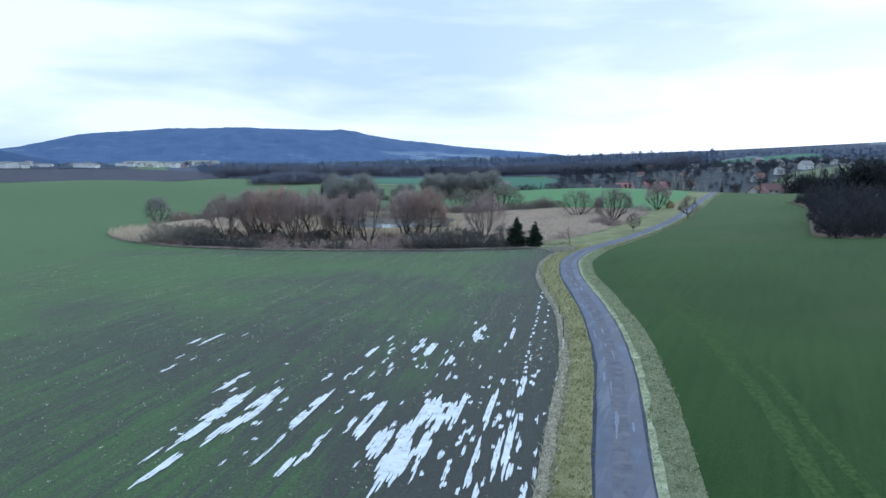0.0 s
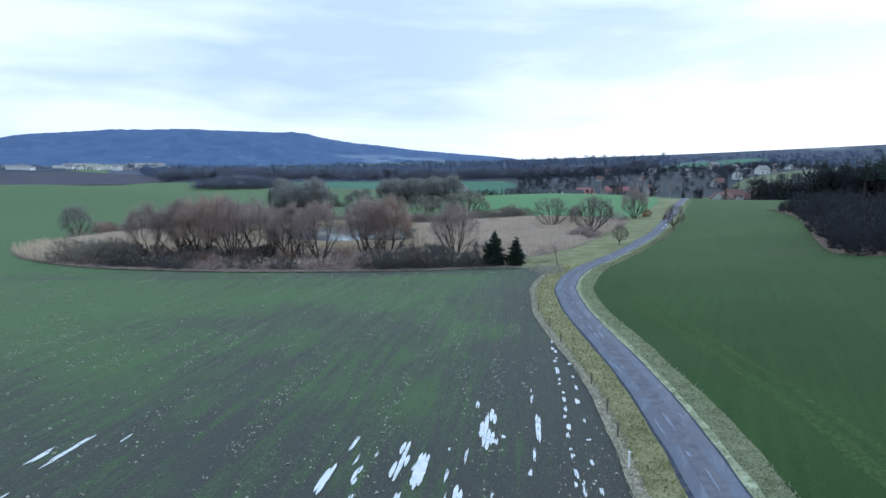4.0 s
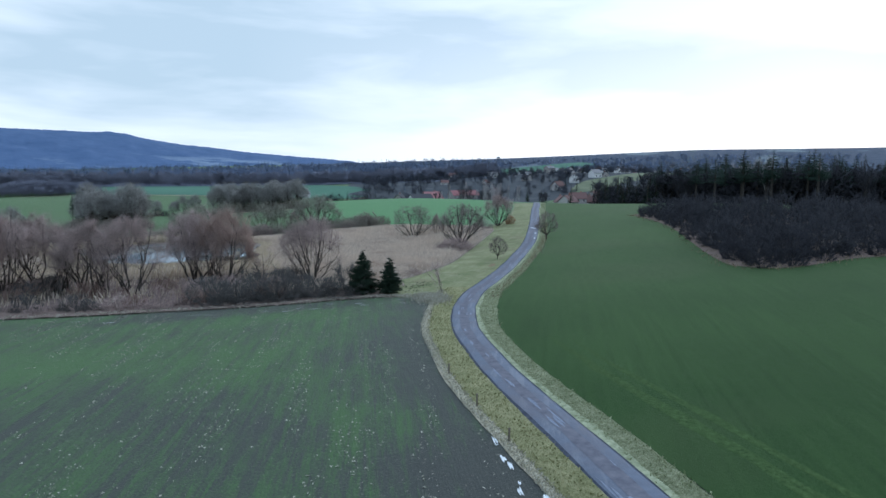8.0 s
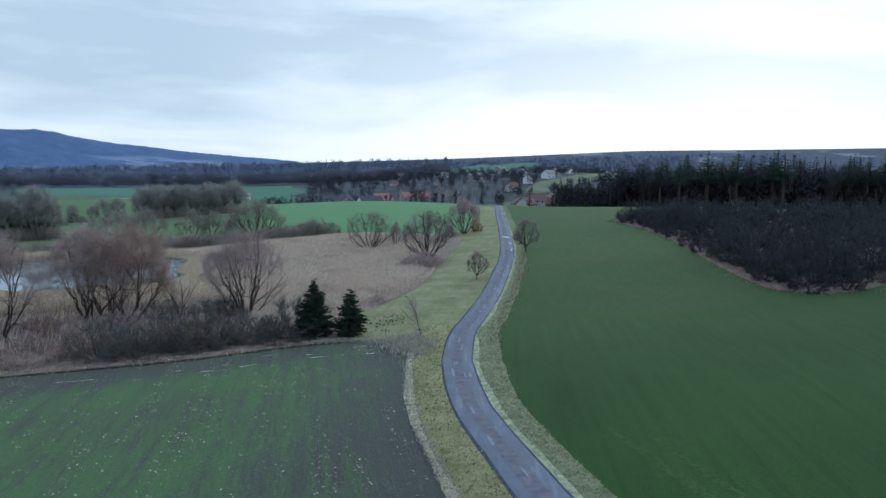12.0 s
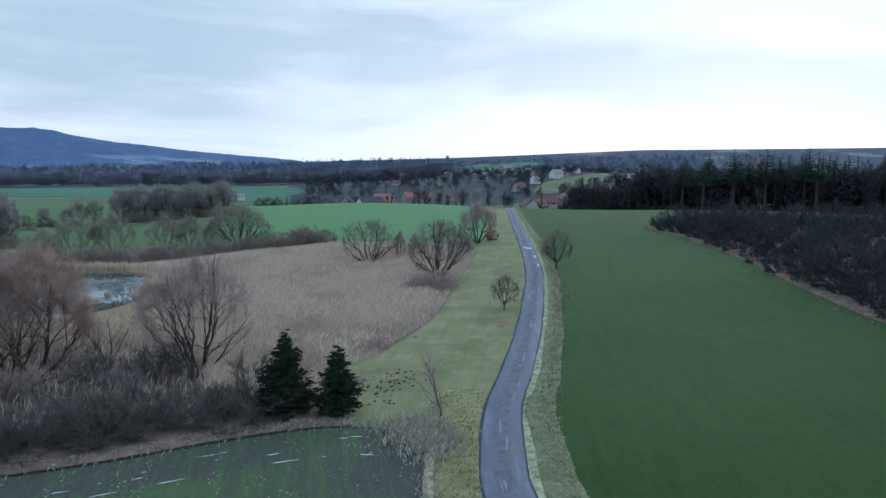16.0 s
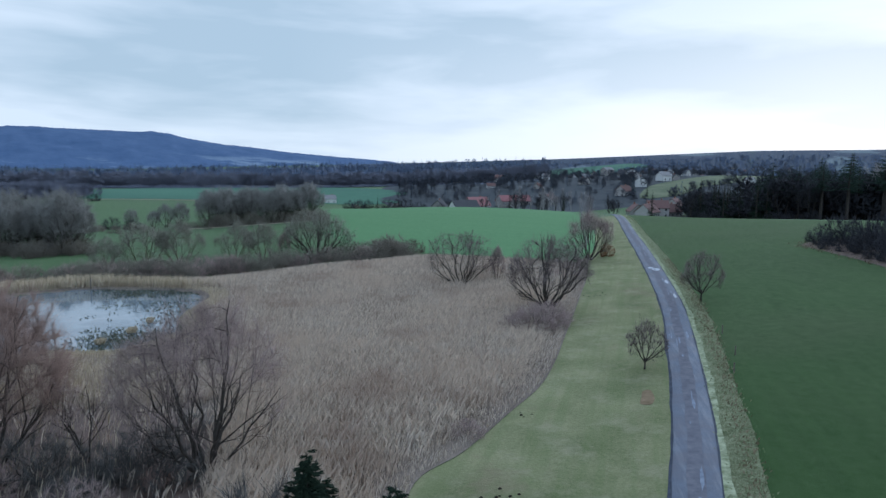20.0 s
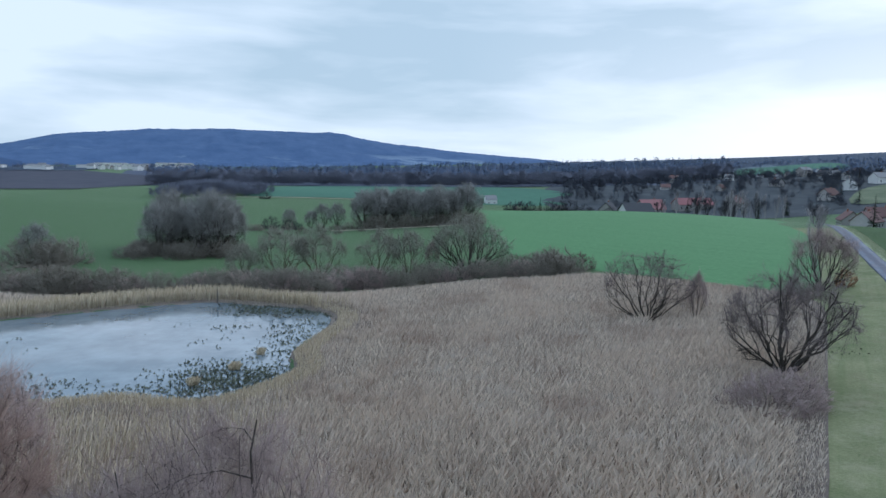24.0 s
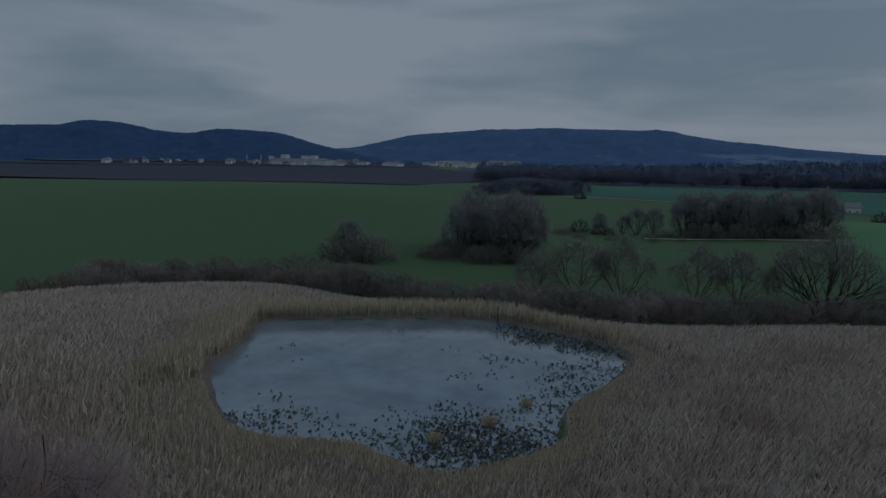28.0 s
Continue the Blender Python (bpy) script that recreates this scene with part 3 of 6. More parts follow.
ribbon("verge", CENTRE, [HALF - 0.12, HALF + vr * 0.5, HALF + vr + wob(4.0, 0.25)], [0.055, 0.10, 0.045], "pale_verge", "rough pale roadside grass beside the lane", "verge")
ribbon("verge_rim", CENTRE, [HALF - 0.06 + edge_r, HALF + 0.30, HALF + 0.46 + wob(15.0, 0.3)], [0.066, 0.10, 0.10], "frosted_grass", "pale grass rim right against the asphalt", "grass rim")
low = CY < 108
ribbon("dry_grass_strip", CENTRE[low], [(-HALF - vl - 0.25 + wob(5.0, 0.2))[low], (-HALF - vl + 0.1)[low], (-HALF - vl + 0.42 + wob(6.0, 0.22))[low]], [0.05, 0.16, 0.11], "straw",
       "bleached dead grass along the field edge", "grass strip")

LEFT_EDGE, RIGHT_EDGE = beside(CENTRE, -HALF - vl), beside(CENTRE, HALF + vr - 0.05)
RIGHT_FAR = [(150, 330), (165, 300), (175, 262), (200, 235), (330, 150), (330, -120), (60, -120)]
r_ok = (CY > -70) & (CY < 315)
sheet("field_east", np.vstack([spaced(RIGHT_EDGE[r_ok], 2.0)[::-1], [(-4, -100)], RIGHT_FAR[::-1]]), "green_crop", 0.045, 4.0, "even dark green field of winter corn", category="field")

near_y = (CY > -30) & (CY < 82)
for off, wide_ in ((4.2, 0.55), (6.0, 0.35)):
    o = HALF + vr + off + 0.35 * (82 - CY) * 0.05
    wide_ = (wide_ * np.clip((82 - CY) / 14, 0.04, 1))
    ribbon("wheel_track", CENTRE[near_y], [(o - wide_ * (1 + wob(7.0 + off, 0.9)))[near_y], o[near_y], (o + wide_ * (1 + wob(9.0 + off, 0.9)))[near_y]], [0.055, 0.065, 0.055], "pale_crop",
           "pale thin wheel track in the green corn", "wheel track")

def polar_(az, r):
    return 20 + math.sin(radians(az)) * r, 100 + math.cos(radians(az)) * r


# Wetland, meadow and the fields beyond.
NORTH_EDGE = smooth_line([(24.6, 104.5), (23.8, 109), (19.9, 111.8), (13.5, 112.8), (3, 112.6), (-10, 113.8), (-20.5, 114.6), (-39, 117.5), (-60, 124.5), (-79, 140), (-91, 158)], 6)
REED_EAST = smooth_line([(22, 118.5), (24.7, 126), (29, 129.6), (34.5, 135.5), (39.4, 140.8), (44, 147.6), (48.5, 155.2), (60, 174.6), (72.5, 196.5), (74, 206)], 6)
REED_BACK = smooth_line([(74, 206), (62, 222), (50, 231), (40, 229.5), (28, 228), (18, 224), (3, 217.5), (-16, 215), (-37, 215), (-52, 217), (-66, 212), (-81, 197), (-89, 176), (-91, 158)], 5)
WETLAND = np.vstack([REED_EAST, REED_BACK[1:], NORTH_EDGE[::-1][1:-8], [(20, 113.5)]])
sheet("reed_bed_ground", WETLAND, "reed_litter", 0.07, 3.0, "matted pale brown reed litter on wet ground", category="ground")
BRUSH = np.vstack([NORTH_EDGE[10:58], [(-66, 138), (-58, 150), (-40, 152), (-20, 149), (-4, 152), (8, 146), (15, 137), (19, 124)]])
sheet("brush_ground", BRUSH, "brush_litter", 0.18, 3.0, "dark leaf litter and bramble under the willows", category="ground")
m_ok = (CY > 100) & (CY < 300)
ROAD_LEFT = spaced(beside(CENTRE, -HALF + 0.05)[m_ok], 2.0)
HILL_EDGE = smooth_line([(74, 206), (84, 217), (100, 246), (116, 278), (122, 296)], 5)
sheet("meadow", np.vstack([[(20, 113.5), (24.2, 109), (25.2, 104)], ROAD_LEFT, HILL_EDGE[::-1][:-1], REED_EAST[::-1]]), "meadow_grass", 0.03, 3.0, "short yellow-green winter meadow grass", category="meadow")
sheet("bare_patch", smooth_line([(44.9, 133.4), (45.8, 134.7), (46.6, 135.9), (47.4, 136.1), (46.9, 134.6), (46.2, 133.5), (45.5, 132.9)], 4, True), "bare_soil", 0.06, 0.6, "bare reddish brown patch worn in the meadow", category="bare soil")
sheet("hill_field", np.vstack([HILL_EDGE, [(136, 325), (158, 380), (150, 480), (45, 440), (36, 345), (31, 300), (37, 262), (48, 240), (55, 231), (64, 222)]]), "bright_crop", 0.06, 5.0,
      "bright green winter corn on a low hill", category="field")
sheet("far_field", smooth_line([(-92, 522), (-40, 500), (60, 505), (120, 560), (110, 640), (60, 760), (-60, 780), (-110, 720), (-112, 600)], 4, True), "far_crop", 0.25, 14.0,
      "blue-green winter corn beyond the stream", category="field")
# Haze over the ploughed land is put into its blue-grey soil colour.
sheet("ploughed_field", [(-230, 585), (-320, 545), (-420, 480), (-900, 420), (-1900, 900), (-1700, 1700), (-700, 1500), (-300, 1000), (-235, 700)], "hazed_plough_soil", 0.5, 40.0,
      "dark ploughed field, its soil turned blue-grey by painted haze", category="field")
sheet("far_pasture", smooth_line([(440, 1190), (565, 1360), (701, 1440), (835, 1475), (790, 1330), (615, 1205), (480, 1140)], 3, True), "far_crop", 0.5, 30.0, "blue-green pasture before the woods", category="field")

sheet("town_ground", smooth_line([polar_(a, r) for a, r in ((-60, 1560), (-48, 1500), (-36, 1520), (-27, 1580), (-27, 2300), (-40, 2400), (-60, 2350))], 3, True), "hazed_far_floor", 1.6, 60.0, "gardens and fields of the distant town, blue-grey with painted haze", category="ground")
sheet("town_pasture", smooth_line([polar_(a, r) for a, r in ((-56, 1900), (-50, 1850), (-43, 1900), (-41, 2050), (-44, 2250), (-50, 2300), (-57, 2200))], 3, True), "hillside_grass", 4.0, 60.0, "pale olive fields round the town", category="field")

# Pond.
sheet("pond", POND + (POND - POND.mean(0)) * 0.03, "pond_ice", 0, 4.0, "still grey-blue pond skinned with thin ice", category="pond", flat=WATER)

turn_ = np.roll(POND, -1, 0) - np.roll(POND, 1, 0)
turn_ /= np.hypot(turn_[:, 0], turn_[:, 1])[:, None]
side = np.column_stack([turn_[:, 1], -turn_[:, 0]])
side *= -1 if inside(POND, *(POND[:1] + side[:1] * 0.5).T)[0] > 0 else 1
rings = [(POND + side * o, up) for o, up in ((-0.7, -0.3), (0.35, 0.14), (1.5, 0.24), (3.2, 0.26), (5.5, 0.1))]
m = len(POND)
k = np.arange(m)
bank = np.concatenate([np.column_stack([q, np.maximum(ground_z(q[:, 0], q[:, 1]), WATER) + up]) for q, up in rings])
faces_ = np.concatenate([np.stack([a * m + k, a * m + (k + 1) % m, (a + 1) * m + (k + 1) % m, (a + 1) * m + k], -1) for a in range(4)])
tagged(add("pond_bank", bank, faces_, "reed_litter", smooth=True), "low bank of matted reed litter round the pond", "bank", kind="structure")
for line_, wide_ in (([(-14, 332), (12, 336), (34, 334)], 1.3), ([(-128, 507), (-104, 509), (-78, 503), (-36, 492), (20, 492)], 1.8)):
    ribbon("grass_path", spaced(smooth_line(line_, 6), 4.0), [-wide_, 0, wide_], [0.30, 0.36, 0.30], "straw", "strip of pale dead grass between fields", "grass strip")

# The mountain and the nearer hill, as far scenery; their blue is painted haze.
def ridge(name, azs, tops, dist, depth, foot, mat, label):
    """A long wooded hill: a skyline of bearings and heights in degrees, seen from the middle of the walk."""
    az = np.linspace(azs[0], azs[-1], 260)
    el = np.interp(az, azs, tops)
    el = np.convolve(np.pad(el, 7, "edge"), np.hanning(17)[1:-1] / 8.0, "valid")
    rows, cols = 26, len(az)
    v = []
    for r in range(rows):
        k = r / (rows - 1)
        d = dist + depth * (k - 0.7)
        for c in range(cols):
            a = radians(az[c])
            crest = 14 + math.tan(radians(el[c])) * dist - foot
            lump = noise.fractal((c * 0.05, r * 0.22, 3.0), 1.0, 2.0, 4) * 0.10 * crest * math.sin(math.pi * min(1, k * 1.2))
            rise = math.sin(min(k / 0.7, 1.0) * math.pi / 2) ** 1.25 if k < 0.7 else 1 - ((k - 0.7) / 0.3) ** 2 * 0.4
            tree = 3.0 * noise.noise((c * 1.7, r * 1.7, 0.5)) if k > 0.05 else 0
            v.append((20 + math.sin(a) * d, 100 + math.cos(a) * d, foot + crest * rise + lump * (0.15 if k > 0.62 else 1) + tree))
    i = np.arange(rows * cols).reshape(rows, cols)
    f = np.stack([i[:-1, :-1], i[:-1, 1:], i[1:, 1:], i[1:, :-1]], -1).reshape(-1, 4)
    return tagged(add(name, v, f, mat, smooth=False), label, "hill", kind="structure")


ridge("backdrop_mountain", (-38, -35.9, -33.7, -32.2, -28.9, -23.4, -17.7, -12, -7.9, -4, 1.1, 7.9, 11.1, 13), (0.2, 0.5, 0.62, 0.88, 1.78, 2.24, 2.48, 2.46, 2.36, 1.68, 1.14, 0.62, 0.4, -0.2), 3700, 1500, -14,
      "hazed_mountain_wood", "long wooded mountain on the skyline, blue with painted haze")
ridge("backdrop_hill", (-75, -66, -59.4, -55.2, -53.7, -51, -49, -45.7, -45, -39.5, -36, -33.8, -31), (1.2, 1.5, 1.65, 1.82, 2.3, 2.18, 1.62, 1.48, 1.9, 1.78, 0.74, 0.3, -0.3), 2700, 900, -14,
      "hazed_hill_wood", "wooded hill behind the town, dark blue with painted haze")

# ---- bare trees and shrubs ----
def tube(path, radii, sides):
    """A tapered tube along a path: vertices and faces."""
    v, f = [], []
    for i, (p, r) in enumerate(zip(path, radii)):
        d = (path[min(i + 1, len(path) - 1)] - path[max(i - 1, 0)]).normalized()
        a = d.orthogonal().normalized()
        b = d.cross(a)
        for k in range(sides):
            w = 2 * math.pi * k / sides
            v.append(p + (a * math.cos(w) + b * math.sin(w)) * r)
        if i:
            o = (i - 1) * sides
            f += [(o + k, o + (k + 1) % sides, o + sides + (k + 1) % sides, o + sides + k) for k in range(sides)]
    return v, f


def spikes(start, end, width, rng):
    """Many slender three-sided twigs, from arrays of starts and ends."""
    n = len(start)
    d = end - start
    a = np.cross(d, rng.normal(size=(n, 3)))
    a /= np.linalg.norm(a, axis=1)[:, None] + 1e-9
    b = np.cross(d, a)
    b /= np.linalg.norm(b, axis=1)[:, None] + 1e-9
    w = width[:, None]
    v = np.stack([start + a * w, start - a * w * 0.5 + b * w * 0.87, start - a * w * 0.5 - b * w * 0.87, end], 1).reshape(-1, 3)
    o = np.arange(n)[:, None] * 4
    f = np.concatenate([o + np.array([[0, 1, 3]]), o + np.array([[1, 2, 3]]), o + np.array([[2, 0, 3]])])
    return v, f


def bare_tree(seed, tall, stems, lean, fork, twigs, twig_len, thick, upright=0.5, width=0.011, trunk=0.0, kids=7, depth=2, sides=0):
    """The limbs and the twigs of a leafless tree of that height, with some stems from the ground or from a trunk."""
    rnd, rng = random.Random(seed), np.random.default_rng(seed)
    lv, lf, tips = [], [], []

    def limb(p, d, length, r, level):
        n = (6, 5, 3, 3)[level]
        path, radii = [p.copy()], [r]
        for i in range(n):
            d = (d + Vector((rnd.gauss(0, 0.16), rnd.gauss(0, 0.16), rnd.gauss(0.02, 0.10) + upright * 0.16))).normalized()
            p = p + d * (length / n)
            path.append(p.copy())
            radii.append(max(r * (1 - 0.8 * (i + 1) / n), 0.006))
        v, f = tube(path, radii, sides or (6, 5, 4, 3)[level])
        o = len(lv)
        lv.extend(v)
        lf.extend(tuple(o + k for k in q) for q in f)
        if level >= 1 or depth == 0:
            for i in range(1 if level else 3, n + 1):
                tips.append((path[i - 1], path[i], level))
        if level < depth:
            for k in range(kids - 2 * level):
                s = rnd.uniform(0.18, 0.97) * n
                i = min(int(s), n - 1)
                q = path[i].lerp(path[i + 1], s - i)
                side = Vector((rnd.gauss(0, 1), rnd.gauss(0, 1), rnd.gauss(0.25, 0.4)))
                side = (side - d * side.dot(d)).normalized()
                reach = length * (0.62 * (1 - s / n) + 0.20) * rnd.uniform(0.75, 1.2)
                limb(q, (d * rnd.uniform(0.7, 1.0) + side * fork + Vector((0, 0, upright * 0.5))).normalized(), reach, max(radii[i] * 0.55, 0.008), level + 1)

    base = Vector((0, 0, -0.3))
    if trunk:
        v, f = tube([base, Vector((0.03, 0, trunk * 0.5)), Vector((0, 0.04, trunk + 0.1))], [thick * 1.25, thick, thick * 0.9], 7)
        lv.extend(v)
        lf.extend(f)
    for k in range(stems):
        w = 2 * math.pi * (k + rnd.uniform(-0.3, 0.3)) / stems
        u = rnd.uniform(0.1, 1.05) if stems > 1 else rnd.uniform(0, 1)
        t = radians(lean) * u
        d = Vector((math.cos(w) * math.sin(t), math.sin(w) * math.sin(t), math.cos(t)))
        r = thick * rnd.uniform(0.55, 0.85) if stems > 1 else thick
        off = Vector((math.cos(w), math.sin(w), 0)) * thick * 0.5 * (stems > 1)
        limb(base + off + Vector((0, 0, trunk)), d, (tall - trunk) * (0.95 - 0.33 * u) * rnd.uniform(0.88, 1.05), r, 0)
    seg = np.array([(*a, *b) for a, b, _ in tips])
    lvl = np.array([l for *_, l in tips], float)
    pick = rng.choice(len(seg), twigs, p=lvl ** 1.2 / (lvl ** 1.2).sum())
    k = rng.random((twigs, 1))
    s = seg[pick, :3] * (1 - k) + seg[pick, 3:] * k
    d = seg[pick, 3:] - seg[pick, :3]
    d /= np.linalg.norm(d, axis=1)[:, None] + 1e-9
    d = d * 0.7 + rng.normal(size=(twigs, 3)) * 0.5 + (0, 0, upright * 0.7)
    d /= np.linalg.norm(d, axis=1)[:, None]
    ln = twig_len * rng.uniform(0.45, 1.25, (twigs, 1))
    tv, tf = spikes(s, s + d * ln, width * rng.uniform(0.6, 1.3, twigs), rng)
    zs = max(float(tv[:, 2].max()), 0.1)
    return np.array([tuple(q) for q in lv]) * (tall / zs), lf, tv * (tall / zs), tf


def domed_tree(seed, tall, half, stems, lean, kids, twigs, twig_len, thick, width=0.008, trunk=0.0, low=0.42, depth=2, sides=0, inner=0.0):
    """A leafless tree whose stems fan out from the base, or from a trunk, into a rounded crown of that height and half width."""
    rnd, rng = random.Random(seed), np.random.default_rng(seed)
    lv, lf, segs = [], [], []
    mid = Vector((0, 0, tall * low))

    base = Vector((0, 0, trunk - 0.2))

    def shell(theta, phi, k=1.0):
        """The point of the crown's outline seen from the base in that direction."""
        d = Vector((math.sin(theta) * math.cos(phi), math.sin(theta) * math.sin(phi), math.cos(theta)))
        s = 0.0
        for i in range(60):
            q = base + d * s - mid
            up = tall * (1 - low) if q.z > 0 else tall * low + 0.4
            if (q.x * q.x + q.y * q.y) / half ** 2 + (q.z / up) ** 2 > 1:
                break
            s += tall * 0.025
        lump = 1 + 0.12 * noise.noise((math.cos(phi) * 1.7 + seed, math.sin(phi) * 1.7, theta * 2.5)) + 0.05 * rnd.uniform(-1, 1)
        return base + d * s * k * lump

    def limb(p, d, goal, r, level, theta, phi):
        n = (8, 5, 3)[level]
        reach = (goal - p).length
        mid1, mid2 = p + d * reach * 0.36, goal - ((goal - p).normalized() + Vector((0, 0, 0.2))).normalized() * reach * 0.3
        path, radii = [], []
        for i in range(n + 1):
            s = i / n
            q = p * (1 - s) ** 3 + mid1 * 3 * s * (1 - s) ** 2 + mid2 * 3 * s * s * (1 - s) + goal * s ** 3
            path.append(q + Vector((rnd.gauss(0, 1), rnd.gauss(0, 1), rnd.gauss(0, 0.6))) * reach * (0.015 if 0 < i < n else 0))
            radii.append(max(r * (1 - 0.85 * s), 0.005))
        v, f = tube(path, radii, sides or (6, 4, 3)[level])
        o = len(lv)
        lv.extend(v)
        lf.extend(tuple(o + k for k in q) for q in f)
        segs.extend((*path[i], *path[i + 1], level + 0.6 * i / n) for i in range(n) if level or i > 3)
        if level < depth:
            for k in range(kids[level]):
                s = (0.22 + 0.72 * (k + rnd.random()) / kids[level]) * n
                i = min(int(s), n - 1)
                q = path[i].lerp(path[i + 1], s - i)
                spread = (0.34, 0.17)[level]
                th, ph = min(max(theta + rnd.gauss(0.02, spread * 0.8), -1.35), 1.35), phi + rnd.gauss(0, spread) / max(0.3, math.sin(abs(theta)))
                to = shell(abs(th), ph + (math.pi if th < 0 else 0), rnd.uniform(0.78, 1.0) if level else rnd.uniform(0.66 + 0.3 * s / n, 1.0))
                way = (path[min(i + 1, n)] - path[i]).normalized()
                limb(q, (way * 0.6 + (to - q).normalized() * 0.7).normalized(), to, max(radii[i] * 0.5, 0.007), level + 1, th, ph)

    if trunk:
        v, f = tube([Vector((0, 0, -0.3)), Vector((0.03, 0, trunk * 0.5)), Vector((0, 0.04, trunk + 0.15))], [thick * 1.5, thick * 1.1, thick], 8)
        lv.extend(v)
        lf.extend(f)
    for k in range(stems):
        phi = 2 * math.pi * (k * 0.618 + rnd.uniform(-0.08, 0.08))
        theta = radians(lean) * math.sqrt((k + 0.4) / stems)
        goal = shell(theta, phi, rnd.uniform(0.86, 1.0))
        foot = base + Vector((math.cos(phi), math.sin(phi), 0)) * thick * 1.2
        t0 = theta * 1.04
        limb(foot, Vector((math.sin(t0) * math.cos(phi), math.sin(t0) * math.sin(phi), math.cos(t0))), goal, thick * rnd.uniform(0.5, 0.8), 0, theta, phi)
    seg = np.array(segs)
    like = seg[:, 6] ** 1.3 * (np.clip((seg[:, 2] / tall - 0.28) / 0.3, 0.04, 1) if depth == 2 else 1)
    pick = rng.choice(len(seg), twigs, p=like / like.sum())
    k = rng.random((twigs, 1))
    s = seg[pick, :3] * (1 - k) + seg[pick, 3:6] * k
    d = seg[pick, 3:6] - seg[pick, :3]
    d /= np.linalg.norm(d, axis=1)[:, None] + 1e-9
    out = s - np.array(mid) * (1, 1, 0.6)
    out /= np.linalg.norm(out, axis=1)[:, None] + 1e-9
    d = d * 0.7 + out * 0.25 + rng.normal(size=(twigs, 3)) * 0.36 + (0, 0, 0.3)
    d /= np.linalg.norm(d, axis=1)[:, None]
    ln = twig_len * rng.uniform(0.4, 1.25, (twigs, 1))
    tv, tf = spikes(s, s + d * ln, width * rng.uniform(0.6, 1.3, twigs), rng)
    zs = max(float(np.percentile(tv[:, 2], 99.7)), 0.1)
    return np.array([tuple(q) for q in lv]) * (tall / zs), lf, tv * (tall / zs), tf


def grown(name, made, bark_mat, twig_mat, label, category="tree", group=""):
    """A tree thing at the origin: trunk with limbs, and crown."""
    lv, lf, tv, tf = made
    root = tagged(new(name), label, category, group)
    add("trunk", lv, lf, bark_mat, root, smooth=True)
    add("crown", tv, tf, twig_mat, root)
    return root


STOCK = []


def stand(ob, x, y, size=1.0, turn=0.0, sink=0.0, label="", wide=1.0, group=""):
    """Sets a copy of a stocked thing on the ground."""
    c = copy_thing(ob, pose(x, y, gz(x, y) - sink, 0, 0, turn))
    c.scale = (size * wide, size * wide, size)
    tagged(c, label, group=group)
    return c


def stock(ob):
    STOCK.append(ob)
    return ob


W_LABEL = "leafless willow with many dark stems and a haze of brown twigs"
willows = [stock(grown("willow_tree", domed_tree(s, 10.0, hw, st, le, (8, 5), 13500, 1.4, 0.185, 0.0058, low=lo), "willow_bark", "willow_twig", W_LABEL, group="willows in the wetland"))
           for s, hw, st, le, lo in ((11, 4.4, 8, 44, 0.45), (12, 4.0, 7, 38, 0.48), (13, 5.0, 11, 47, 0.50), (14, 3.8, 6, 36, 0.5))]
orange_willow = stock(grown("willow_tree", domed_tree(21, 10.0, 3.9, 5, 44, (8, 5), 12500, 1.5, 0.20, 0.0078, low=0.5), "willow_bark", "orange_twig", "leafless willow with an orange haze of young twigs", group="willows in the wetland"))
dead_willow = stock(grown("willow_tree", bare_tree(22, 8.0, 3, 32, 0.9, 1300, 0.8, 0.22, 0.35, 0.010, kids=6), "willow_bark", "willow_twig", "gnarled dark willow with few twigs", group="willows in the wetland"))
pollard = stock(grown("willow_tree", domed_tree(24, 10.6, 5.9, 12, 60, (7, 5), 11500, 1.1, 0.25, 0.0088, trunk=0.9, low=0.55), "willow_bark", "brown_twig", "old spreading willow, leafless, on a short thick trunk"))
vase_willow = stock(grown("willow_tree", domed_tree(25, 9.4, 6.2, 14, 62, (6, 4), 7600, 0.9, 0.17, 0.0085, low=0.62), "willow_bark", "brown_twig", "many-stemmed willow fanned out above reeds"))
broad_willow = stock(grown("willow_tree", domed_tree(33, 10.0, 7.6, 18, 62, (7, 5), 13500, 1.2, 0.20, 0.0085, low=0.36), "willow_bark", "olive_twig", "broad many-stemmed willow, leafless, with olive-grey twigs", group="willows by the stream"))
bush_willows = [stock(grown("willow_tree", domed_tree(s, 8.0, 3.9, 8, 50, (6, 5), 6800, 1.1, 0.14, 0.0095, low=0.42), "olive_bark", "olive_twig", "many-stemmed willow, leafless, with olive-grey twigs", group="willows by the stream")) for s in (31, 32)]
fruit_tree = stock(grown("fruit_tree", domed_tree(41, 5.0, 2.3, 9, 64, (8, 5), 5600, 0.5, 0.085, 0.0055, trunk=1.0, low=0.54), "willow_bark", "brown_twig", "small leafless fruit tree beside the lane", group="fruit trees along the lane"))
sapling_tree = stock(grown("young_tree", bare_tree(42, 5.0, 1, 3, 0.7, 1500, 0.5, 0.05, 0.35, 0.005, kids=14, depth=1), "willow_bark", "willow_twig", "thin leafless young tree in dry grass"))
SH = dict(low=0.28, depth=1, sides=3)
shrubs = [stock(grown("shrub", domed_tree(s, 3.2, 2.2, 16, 82, (6,), 2300, 0.75, 0.04, 0.012, **SH), "willow_bark", "shrub_twig", "dense leafless grey shrub", "shrub", "shrubs in the wetland")) for s in (51, 52)]
